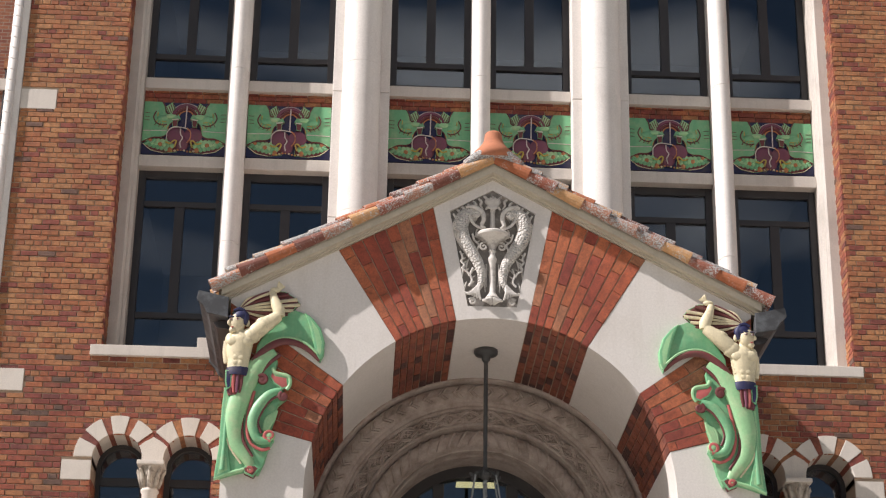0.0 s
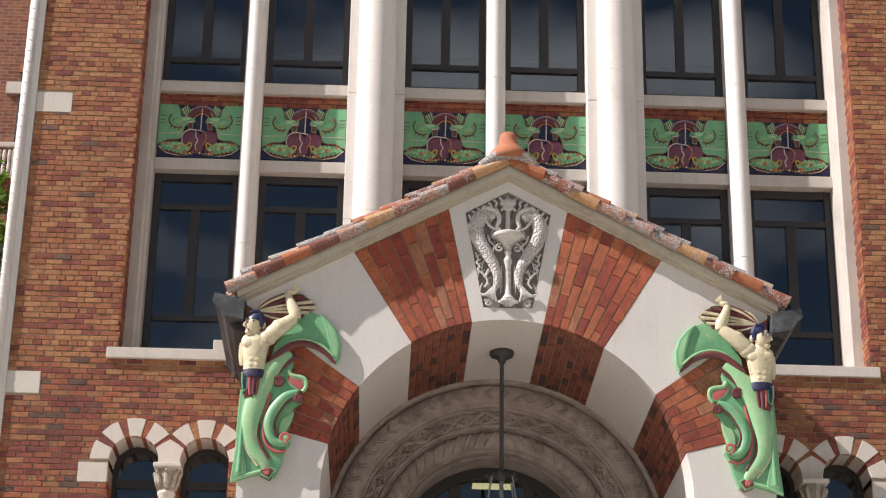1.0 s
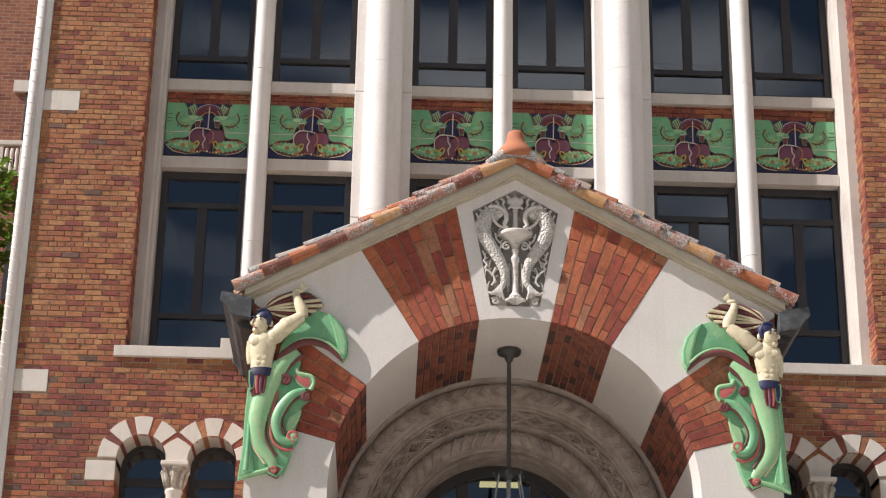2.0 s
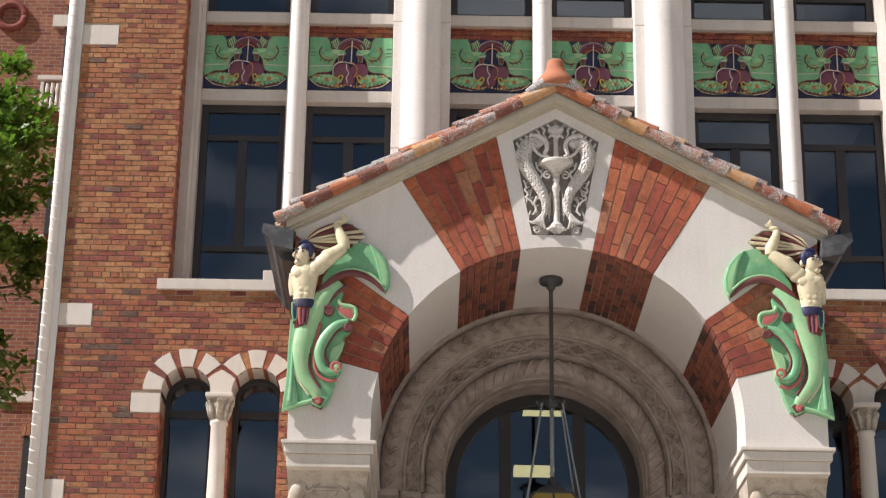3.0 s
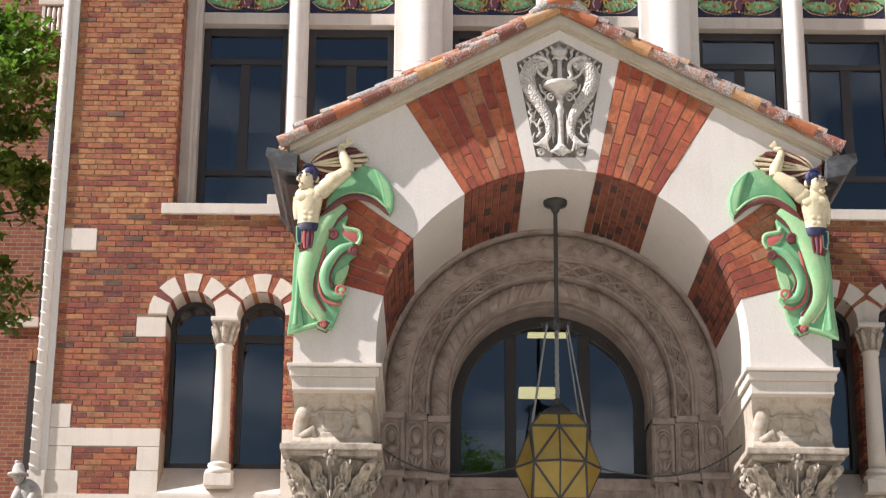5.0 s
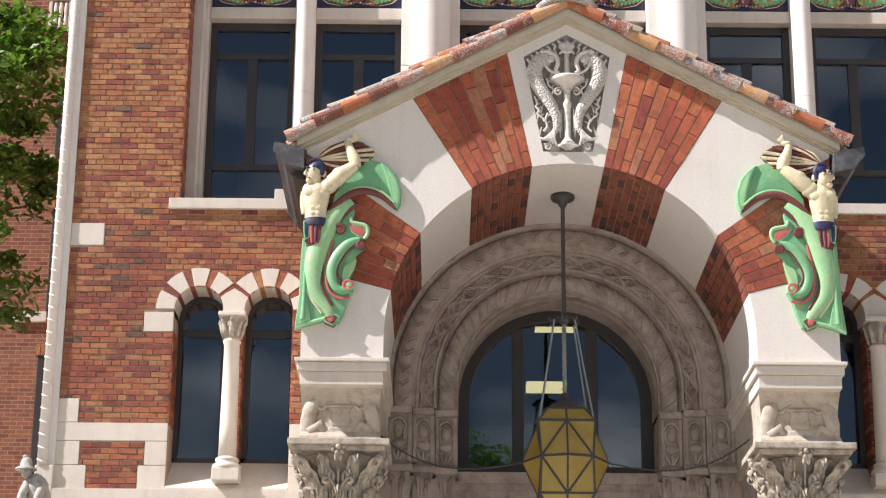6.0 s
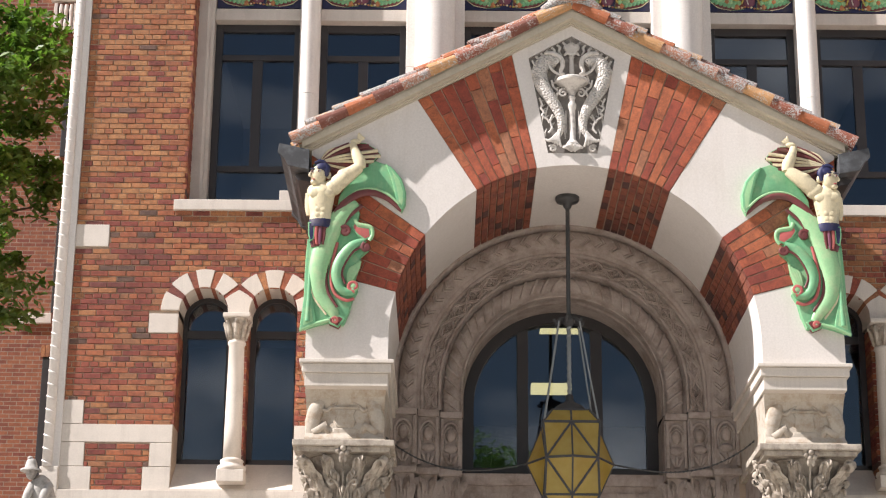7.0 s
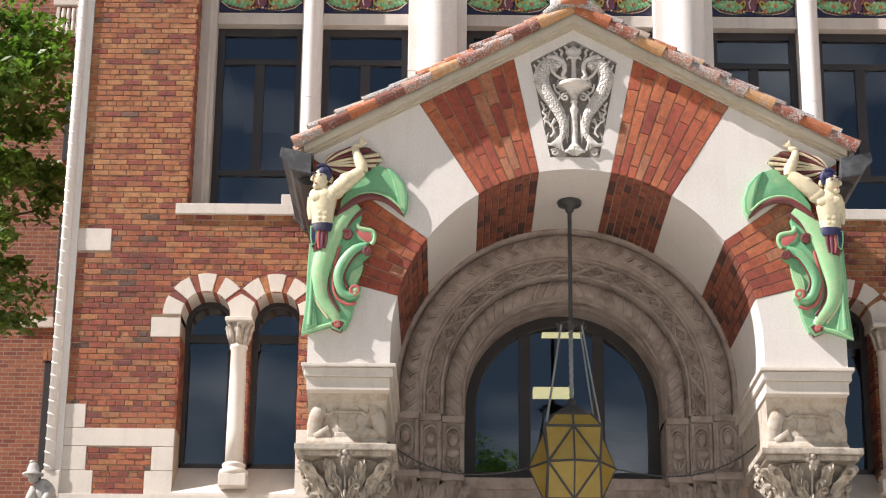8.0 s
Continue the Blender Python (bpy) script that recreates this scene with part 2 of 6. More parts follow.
# stones let into the brick: x from, x to, z from, z to
SHIFT = {-1: 0.0, 1: -0.095}
ALL_STONES = [(5.494, 5.90, 10.045, 10.329), (5.44, 5.90, 13.815, 14.10), (5.66, 5.90, 7.85, 8.14), (4.60, 5.90, 7.63, 7.85), (5.62, 5.90, 7.342, 7.63),
          (5.53, 5.90, BASE_Z, 7.342), (4.60, 4.86, 7.342, 7.63), (4.60, 4.93, BASE_Z, 7.342), (4.60, 4.955, 8.965, 9.21),
          (2.93, 3.175, 7.342, 7.85), (2.9, 3.175, BASE_Z, 7.342), (2.55, 5.90, 6.80, BASE_Z)]


def lay_bricks(side, rng):
    """All bricks of one side of the front: x0, x1, z0, z1, proud."""
    out = []
    k = 0
    z = 6.2
    while z < TOP:
        header = k % 6 == 3
        step = HEAD if header else STRETCH
        off = (STRETCH / 2 if k % 2 else 0.0) + (HEAD / 2 if header else 0.0) + rng.uniform(-0.012, 0.012)
        for a, b in free_spans(z + COURSE / 2, side):
            x = math.floor((a - off) / step) * step + off
            while x < b:
                p, q = max(a, x), min(b, x + step)
                if q - p > 0.03:
                    out.append((p + JOINT / 2, q - JOINT / 2, z + JOINT / 2 + rng.uniform(-0.0025, 0.0025), z + COURSE - JOINT / 2 + rng.uniform(-0.0025, 0.0025), rng.uniform(-0.005, 0.005), q - p > step * 0.98 and not header))
                x += step
        z += COURSE
        k += 1
    return out


WEAR = random.Random(77)


def brick_verts(x0, x1, y0, y1, z0, z1, c=0.004):
    """A brick with its front edges eased."""
    back = [(x0, y1, z0), (x1, y1, z0), (x1, y1, z1), (x0, y1, z1)]
    mid = [(x0, y0 + c, z0), (x1, y0 + c, z0), (x1, y0 + c, z1), (x0, y0 + c, z1)]
    j = lambda: c + WEAR.uniform(-0.003, 0.0035)
    top = [(x0 + j(), y0, z0 + j()), (x1 - j(), y0, z0 + j()), (x1 - j(), y0, z1 - j()), (x0 + j(), y0, z1 - j())]
    fs = []
    for i in range(4):
        j = (i + 1) % 4
        fs += [(i, j, 4 + j, 4 + i), (4 + i, 4 + j, 8 + j, 8 + i)]
    fs.append((8, 9, 10, 11))
    return back + mid + top, fs


def joined_bricks(name, items, mat, parent, y=0.0, depth=0.03, label="", s=1):
    verts, faces = [], []
    for x0, x1, z0, z1, dy, *_ in items:
        a, b = sorted((s * x0, s * x1))
        v, f = brick_verts(a, b, y + dy, y + depth, z0, z1)
        n = len(verts)
        verts += v
        faces += [tuple(i + n for i in q) for q in f]
    me = bpy.data.meshes.new(name)
    o = origin_of(parent)
    me.from_pydata([Vector(v) - o for v in verts], [], faces)
    me.materials.append(mat)
    ob = new(name, me)
    ob.parent = parent
    return tagged(ob, label, kind="stuff")


def arched_wall(bm, s, y0, y1):
    """The mortared wall behind the bricks on one side, with the two small arched openings cut through."""
    a, b = WIN_X[1] - WIN_R, WIN_X[0] + WIN_R
    for x0, x1, z0, z1 in ((2.03, 5.9, LOW, BASE_Z), (2.03, a, BASE_Z, 10.5), (b, 5.9, BASE_Z, 10.5), (a, b, WIN_SPRING + WIN_R + 0.08, 10.5), (4.6, 5.9, 10.5, TOP)):
        box(bm, s * x0, s * x1, y0, y1, z0, z1)
    m = (WIN_X[0] + WIN_X[1]) / 2
    for cx, l, r in ((WIN_X[1], a, m), (WIN_X[0], m, b)):
        poly = [(cx + WIN_R * math.cos(q), WIN_SPRING + WIN_R * math.sin(q)) for q in np.linspace(0, math.pi, 17)]
        top = WIN_SPRING + WIN_R + 0.08
        prism(bm, [(r, 9.18), *([(cx + WIN_R, 9.18)] if r - cx - WIN_R > 0.01 else []), *poly[:9], (cx, top), (r, top)], y0, y1, s=s)
        prism(bm, [(cx, top), *poly[8:], *([(cx - WIN_R, 9.18)] if cx - WIN_R - l > 0.01 else []), (l, 9.18), (l, top)], y0, y1, s=s)


PILES = []
for s, side in ((-1, "west"), (1, "east")):
    # the pair east of the portal stands a little nearer to it
    near_by = SHIFT[s]
    WIN_X = (4.305 + near_by, 3.47 + near_by)
    STONES = [(a + (near_by if 2.9 <= a < 5 else 0), b + (near_by if 3 < b < 5 else 0), c, d) for a, b, c, d in ALL_STONES]
    bm = bmesh.new()
    arched_wall(bm, s, 0.015, 0.58)
    wall = solid("wall_" + side, bm, mortar, "brick front wall in tan and red common bond with pale stone blocks", "wall", "structure")
    rng = random.Random(5 if s < 0 else 6)
    bricks = lay_bricks(s, rng)
    PILES.append((s, wall, bricks))
    # pale stone blocks
    for a, b, c, d in STONES:
        bm = bmesh.new()
        out = 0.05 if d == BASE_Z else 0.004
        box(bm, s * (a + 0.003), s * (b + (0 if b == 5.9 else -0.003)), -out, 0.56, c + 0.003, d - 0.003, bevel=0.005)
        part("stone_block", bm, stone, wall)
    # lining of the small windows: brick jamb, sloping sill
    bm = bmesh.new()
    a, b = WIN_X[1] - WIN_R, WIN_X[0] + WIN_R
    vs = [bm.verts.new((s * x, y, z)) for x in (a, b) for y, z in ((-0.02, BASE_Z), (-0.02, BASE_Z + 0.02), (0.47, 7.49), (0.47, BASE_Z))]
    for q in ((0, 1, 5, 4), (1, 2, 6, 5), (2, 3, 7, 6), (3, 0, 4, 7), (0, 3, 2, 1), (4, 5, 6, 7)):
        bm.faces.new([vs[i] for i in q])
    part("window_sill", bm, stone, wall, "sloping pale stone sill")
    # ring of the small arches: pale wedges between brick
    for cx in WIN_X:
        for k, (q0, q1) in enumerate(((0, 27), (39, 65), (77, 103), (115, 141), (153, 180))):
            if (cx == WIN_X[1] and k == 0) or (cx == WIN_X[0] and k == 4):
                continue
            poly = [(cx + r * math.cos(radians(q)), WIN_SPRING + r * math.sin(radians(q))) for r, qs in ((WIN_R - 0.004, np.linspace(q0, q1, 5)), (0.515, np.linspace(q1, q0, 5))) for q in qs]
            bm = bmesh.new()
            prism(bm, poly, -0.012, 0.46, s=s, bevel=0.006)
            part("voussoir", bm, stone, wall)
        for q0, q1 in ((27, 39), (65, 77), (103, 115), (141, 153)):
            poly = [(cx + r * math.cos(radians(q)), WIN_SPRING + r * math.sin(radians(q))) for r, qs in ((WIN_R - 0.002, np.linspace(q0 + 0.5, q1 - 0.5, 3)), (0.50, np.linspace(q1 - 0.5, q0 + 0.5, 3))) for q in qs]
            bm = bmesh.new()
            prism(bm, poly, -0.006, 0.46, s=s)
            part("brick", bm, brick_one, wall)
    # shared springer over the colonnette
    m = (WIN_X[0] + WIN_X[1]) / 2
    h = m - WIN_X[1]
    arc = [(WIN_X[1] + (WIN_R - 0.004) * math.cos(radians(q)), WIN_SPRING + (WIN_R - 0.004) * math.sin(radians(q))) for q in (0, 10, 20, 30)]
    tip = WIN_SPRING + math.sqrt(0.515 ** 2 - h ** 2) * 0.86
    poly = [(arc[0][0], 9.18), *arc, (m - 0.10, WIN_SPRING + 0.2), (m, tip), (m + 0.10, WIN_SPRING + 0.2), *[(2 * m - x, z) for x, z in reversed(arc)], (2 * m - arc[0][0], 9.18)]
    bm = bmesh.new()
    prism(bm, poly, -0.012, 0.46, s=s)
    part("springer", bm, stone, wall)

    # colonnette
    col = thing("colonnette", (s * m, -0.02, 7.16), "slender cream stone colonnette with carved capital between paired windows", "column", "window colonnettes")
    bm = bmesh.new()
    box(bm, s * m - 0.16, s * m + 0.16, -0.18, 0.14, 7.14, 7.29, bevel=0.01)
    part("plinth", bm, stone, col)
    bm = bmesh.new()
    lathe(bm, [(0.165, 7.29), (0.172, 7.315), (0.165, 7.345), (0.135, 7.36), (0.128, 7.385), (0.14, 7.40), (0.135, 7.42), (0.112, 7.435)], s * m, -0.02, 24)
    part("base_moulding", bm, stone, col, smooth=True)
    bm = bmesh.new()
    lathe(bm, [(0.106, 7.435), (0.103, 7.8), (0.098, 8.3), (0.092, 8.8), (0.106, 8.82), (0.109, 8.84), (0.098, 8.86)], s * m, -0.02, 24)
    part("shaft", bm, stone, col, smooth=True)
    bm = bmesh.new()
    lathe(bm, [(0.094, 8.86), (0.102, 8.93), (0.115, 9.02), (0.135, 9.10), (0.145, 9.125)], s * m, -0.02, 8)
    capital = part("capital", bm, carved, col, "carved leaf capital")
    for k in range(8):
        a = k * math.pi / 4
        base = Vector((s * m, -0.02, 0))
        d = Vector((math.cos(a), math.sin(a), 0))
        bm = bmesh.new()
        tube(bm, [base + d * 0.095 + Vector((0, 0, 8.87)), base + d * 0.115 + Vector((0, 0, 8.97)), base + d * 0.14 + Vector((0, 0, 9.05)), base + d * 0.165 + Vector((0, 0, 9.09)), base + d * 0.168 + Vector((0, 0, 9.05))], [0.02, 0.032, 0.026, 0.018, 0.01], 6)
        part("leaf", bm, carved, capital, smooth=True)
    bm = bmesh.new()
    tube(bm, coil(s * m, 9.03, -0.145, 0.055, 1.2, 0.5), 0.016, 6)
    part("scroll", bm, carved, capital, smooth=True)
    bm = bmesh.new()
    box(bm, s * m - 0.162, s * m + 0.162, -0.182, 0.142, 9.125, 9.18, bevel=0.012)
    part("abacus", bm, stone, col)

    # brick pier between the two windows, behind the colonnette
    bm = bmesh.new()
    box(bm, s * (m - 0.10), s * (m + 0.10), 0.13, 0.445, BASE_Z + 0.05, 9.178)
    part("pier_core", bm, mortar, wall)
    rows = []
    z = BASE_Z + 0.1
    while z < 9.11:
        rows.append((m - 0.112, m + 0.112, z + 0.005, z + COURSE - 0.006, rng.uniform(-0.003, 0.003)))
        z += COURSE
    joined_bricks("pier_bricks", rows, brick_red, wall, 0.12, 0.32, "", s)

    # the two dark windows behind
    for cx in WIN_X:
        win = thing("arched_window", (s * cx, 0.53, 7.45), "narrow round-headed window with dark frame and blue reflections", "window", "paired windows", "structure")
        y0, y1 = 0.45, 0.55
        w = 0.36
        rim = lambda r, z0: [(-r, z0), *[(r * math.cos(q), WIN_SPRING + r * math.sin(q)) for q in np.linspace(math.pi, 0, 19)], (r, z0)]
        outer, inner = rim(w, 7.40), rim(w - 0.12, 7.53)
        bm = bmesh.new()
        for i in range(len(outer) - 1):
            prism(bm, [(cx + outer[i][0], outer[i][1]), (cx + outer[i + 1][0], outer[i + 1][1]), (cx + inner[i + 1][0], inner[i + 1][1]), (cx + inner[i][0], inner[i][1])], y0, y1, s=s)
        box(bm, s * (cx - w), s * (cx + w), y0, y1, 7.40, 7.53)
        part("window_frame", bm, frame_dark, win)
        bm = bmesh.new()
        box(bm, s * (cx - w + 0.1), s * (cx + w - 0.1), y0 + 0.01, y1 - 0.01, 9.03, 9.13, bevel=0.008)
        part("transom", bm, frame_dark, win)
        for z0, z1 in ((7.50, 9.04), (9.12, 9.56)):
            bm = bmesh.new()
            box(bm, s * (cx - w + 0.1), s * (cx + w - 0.1), 0.495, 0.503, z0, z1)
            ob = part("pane", bm, pane_glass, win)
            ob.visible_shadow = False

    # corner roll and strip at the outer edge
    edge = thing("corner_shaft", (s * 6.03, -0.02, 7.33), "cream stone corner shaft with a spiral roll", "column", "corner shafts")
    bm = bmesh.new()
    box(bm, s * 5.90, s * 5.985, -0.02, 0.3, 7.33, TOP, bevel=0.006)
    part("strip", bm, terracotta_white, edge)
    bm = bmesh.new()
    lathe(bm, [(0.062, 7.33), (0.062, TOP)], s * 6.042, -0.01, 16)
    part("roll", bm, terracotta_white, edge, smooth=True)
    bm = bmesh.new()
    pts = []
    for k in range(int((TOP - 7.33) / 0.012)):
        a = k * 0.012 / 0.155 * 2 * math.pi * s
        pts.append((s * 6.042 + 0.057 * math.cos(a), -0.01 + 0.057 * math.sin(a), 7.33 + k * 0.012))
    tube(bm, pts, 0.0125, 5)
    part("spiral", bm, terracotta_white, edge, smooth=True)


# ---- the tall window bay over the portal ----
def upright(bm, poly, z0, z1, mat=0):
    """An outline in x and y, drawn up from z0 to z1."""
    a = [bm.verts.new((x, y, z0)) for x, y in poly]
    b = [bm.verts.new((x, y, z1)) for x, y in poly]
    n = len(poly)
    fs = [bm.faces.new(a), bm.faces.new(b)] + [bm.faces.new((a[i], a[(i + 1) % n], b[(i + 1) % n], b[i])) for i in range(n)]
    for f in fs:
        f.material_index = mat


SILL = 10.65
DEEP = 0.085             # how far glass, bands and panels lie behind the mullions' shoulders
BAND_A, PANEL, BAND_B = (13.32, 13.481), (13.526, 14.279), (14.451, 14.605)
bm = bmesh.new()
for x0, x1 in ((-4.73, -2.6), (-2.597, 0), (0.003, 2.6), (2.603, 4.70)):
    box(bm, x0, x1, -0.045, 1.0, SILL - 0.135, SILL, bevel=0.008)
box(bm, -3.45, -3.29, -0.03, 0.1, SILL, SILL + 0.13, bevel=0.01)
solid("bay_sill", bm, stone, "long pale stone sill under the tall windows", "window sill", "structure")
bm = bmesh.new()
box(bm, -4.6, 4.6, 0.008, 0.45, 10.44, SILL - 0.137)
solid("wall_over_arch", bm, mortar, "mortared wall above the entrance arch, mostly behind the portal roof", "wall", "structure")
for s in (-1, 1):
    bm = bmesh.new()
    upright(bm, [(s * 4.60, 0.34), (s * 4.48, 0.34), (s * 4.45, 0.37), (s * 4.45, 0.44), (s * 4.41, 0.47), (s * 4.41, 0.97), (s * 4.60, 0.97)], SILL, TOP)
    solid("window_trim", bm, bay_stone, "pale stained trim along the edge of the tall windows, greyed for shade", "trim", "structure", "window trims")
    col = thing("engaged_column", (s * 1.56, 0.3, SILL), "tall white engaged column between window bays", "column", "engaged columns")
    bm = bmesh.new()
    lathe(bm, [(0.254, SILL), (0.254, 12.595), (0.250, 12.6), (0.254, 12.605), (0.248, 14.715), (0.244, 14.72), (0.248, 14.725), (0.240, TOP)], s * 1.575, 0.30, 40)
    soften(part("shaft", bm, terracotta_white, col), 20)
    bm = bmesh.new()
    for z0, z1 in ((SILL, 12.6), (12.606, 14.4), (14.406, TOP)):
        box(bm, s * 1.20, s * 1.945, 0.36, 0.97, z0, z1, bevel=0.01)
    part("backing", bm, terracotta_white, col)
for x in (-3.18, 0.0, 3.18):
    bm = bmesh.new()
    sec = [(x + 0.125, 0.97), (x + 0.125, 0.44), (x + 0.11, 0.40), *[(x + 0.095 * math.cos(q), 0.365 - 0.095 * math.sin(q)) for q in np.linspace(0, math.pi, 13)], (x - 0.11, 0.40), (x - 0.125, 0.44), (x - 0.125, 0.97)]
    for z0, z1 in ((SILL, 12.2), (12.206, 14.66), (14.666, TOP)):
        upright(bm, sec, z0, z1)
    solid("mullion", bm, terracotta_white, "slim rounded white mullion between tall windows", "mullion", "structure", "window mullions")

BAYS = ((-4.41, -3.305), (-3.055, -1.945), (-1.20, -0.125), (0.125, 1.20), (1.945, 3.055), (3.305, 4.41))


def bay_window(x0, x1, z0, z1, transom):
    win = thing("tall_window", ((x0 + x1) / 2, 0.66 + DEEP, z0), "dark framed steel window with blue-black glass and a low rail", "window", "tall windows", "structure")
    fx = 0.09

    def bar(name, a, b, c, d, y0=0.60, y1=0.70):
        bm = bmesh.new()
        box(bm, a, b, y0 + DEEP, y1 + DEEP, c, d, bevel=0.006)
        part(name, bm, frame_dark, win)

    bar("frame_stile", x0, x0 + fx, z0, z1)
    bar("frame_stile", x1 - fx, x1, z0, z1)
    bar("frame_head", x0 + fx, x1 - fx, z1 - 0.10, z1)
    bar("frame_sill", x0 + fx, x1 - fx, z0, z0 + 0.09)
    low = z0 + 0.64 if transom else z0 + 0.36
    rails = [low] + ([z1 - 0.50] if transom else [])
    for r in rails:
        bar("rail", x0 + fx, x1 - fx, r, r + 0.075, 0.605, 0.69)
    xm = (x0 + x1) / 2
    top = rails[1] if transom else z1 - 0.1
    bar("stile", xm - 0.062, xm + 0.062, low + 0.075, top, 0.61, 0.685)
    panes = [(x0 + fx, x1 - fx, z0 + 0.09, low), (x0 + fx, xm - 0.062, low + 0.075, top), (xm + 0.062, x1 - fx, low + 0.075, top)]
    if transom:
        panes.append((x0 + fx, x1 - fx, top + 0.075, z1 - 0.1))
    for a, b, c, d in panes:
        bm = bmesh.new()
        box(bm, a - 0.01, b + 0.01, 0.645 + DEEP, 0.653 + DEEP, c - 0.01, d + 0.01)
        part("pane", bm, pane_glass, win).visible_shadow = False


for k, (x0, x1) in enumerate(BAYS):
    bay_window(x0, x1, SILL, BAND_A[0], True)
    bay_window(x0, x1, BAND_B[1], TOP, False)
    bm = bmesh.new()
    for z0, z1 in (BAND_A, BAND_B):
        box(bm, x0, x1, 0.455 + DEEP, 0.70 + DEEP, z0, z1, bevel=0.008)
    solid("stone_band", bm, bay_stone, "pale stone bands above and below the glazed panel", "trim", "structure", "spandrel bands")
    bm = bmesh.new()
    box(bm, x0, x1, 0.56 + DEEP, 0.72 + DEEP, BAND_A[1], BAND_B[0])
    sp = solid("wall_spandrel", bm, mortar_dark, "narrow courses of brick round the glazed panel", "wall", "structure")
    rows = []
    rng = random.Random(k)
    for z in (BAND_A[1] - 0.026, PANEL[1] + 0.004, PANEL[1] + 0.075, PANEL[1] + 0.146):
        x = x0 - rng.uniform(0, 0.15)
        while x < x1:
            a, b = max(x0, x), min(x1, x + STRETCH)
            if b - a > 0.02:
                rows.append((a + 0.005, b - 0.005, max(z, BAND_A[1] + 0.004), min(z + 0.062, BAND_B[0] - 0.002), rng.uniform(0, 0.004)))
            x += STRETCH
    joined_bricks("brick_courses", rows, brick_red, sp, 0.53 + DEEP, 0.05)


# ---- rooms behind the glass: closed boxes coloured dark for unlit rooms, a few ceiling lights ----
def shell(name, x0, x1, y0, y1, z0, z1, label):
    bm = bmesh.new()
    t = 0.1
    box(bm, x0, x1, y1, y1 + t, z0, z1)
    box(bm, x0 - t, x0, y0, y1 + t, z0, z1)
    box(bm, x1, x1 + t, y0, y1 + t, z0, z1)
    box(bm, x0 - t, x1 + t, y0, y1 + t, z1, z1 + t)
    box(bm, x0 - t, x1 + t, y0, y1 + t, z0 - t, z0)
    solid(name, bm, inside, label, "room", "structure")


bm = bmesh.new()
box(bm, 5.9, 6.0, 0.3, 9.4, LOW, TOP)
box(bm, -5.9, 6.0, 9.0, 9.4, LOW, TOP)
solid("wall_sides", bm, mortar, "plain rear and side walls that close the building", "wall", "structure")
bm = bmesh.new()
box(bm, -6.0, 6.0, 0.0, 9.4, TOP + 0.003, TOP + 0.25)
solid("roof_slab", bm, stone, "plain flat roof over the building", "roof", "structure")
shell("room_upper", -4.6, 4.6, 0.97, 6, 10.5, 14.0, "near-black box standing in for the dim room behind the tall lower windows")
shell("room_top", -4.6, 4.6, 0.97, 6, 14.2, TOP, "near-black box standing in for the dim room behind the upper windows")
shell("room_hall", -2.2, 2.2, 1.05, 9, 4.5, 10.0, "near-black box standing in for the dim entrance hall behind the arched window")
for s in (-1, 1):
    shell("room_stair", min(s * 2.9, s * 5), max(s * 2.9, s * 5), 0.58, 4, 6.5, 9.9, "near-black box standing in for the dim room behind the paired windows")
HALL_LIGHTS = ((-0.24, 0.31, 3.4, 9.17), (-0.2, 0.31, 1.6, 9.52))
lamp_glow, t, b = material("ceiling_light_glow", 0.5)
b.inputs["Base Color"].default_value = (0.9, 0.8, 0.5, 1)
b.inputs["Emission Color"].default_value = (1.0, 0.74, 0.30, 1)
b.inputs["Emission Strength"].default_value = 0.9
for x0, x1, y0, z0 in HALL_LIGHTS:
    bm = bmesh.new()
    box(bm, x0, x1, y0, y0 + 0.25, z0, z0 + (0.11 if y0 > 2 else 0.012), bevel=0.01)
    solid("ceiling_light", bm, lamp_glow, "lit yellowish ceiling light seen through the arched window", "light", group="hall lights")

# ---- the portal ----
PY, PR, PX, APEX, RAKE = -2.05, 2.024, 2.92, 12.07, 0.534
ABACUS = 8.09
rake_z = lambda x: APEX - RAKE * abs(x)


def outer_at(q):
    """Where the ray at q degrees from the vertical meets the gable's outline."""
    a = radians(q)
    sx, cz = math.sin(a), math.cos(a)
    d = (APEX - ZC) / (cz + RAKE * sx)
    if sx * d > PX:
        d = PX / sx
    return (sx * d, ZC + cz * d)


def sector(bm, q0, q1, y0, y1, s, r=PR, steps=14):
    qs = sorted({*np.linspace(q0, q1, steps), *[q for q in (math.degrees(math.atan2(PX, rake_z(PX) - ZC)),) if q0 < q < q1]})
    inner = [(r * math.sin(radians(q)), ZC + r * math.cos(radians(q))) for q in qs]
    prism_pts = [outer_at(q) for q in qs]
    for i in range(len(qs) - 1):
        prism(bm, [inner[i], prism_pts[i], prism_pts[i + 1], inner[i + 1]], y0, y1, s=s)


def clean_inside(bm):
    """Takes away the walls between neighbouring blocks of one mesh."""
    bmesh.ops.remove_doubles(bm, verts=bm.verts, dist=1e-5)
    bm.verts.index_update()
    seen = {}
    for f in bm.faces:
        seen.setdefault(tuple(sorted(v.index for v in f.verts)), []).append(f)
    bmesh.ops.delete(bm, geom=[f for fs in seen.values() if len(fs) > 1 for f in fs], context="FACES_ONLY")


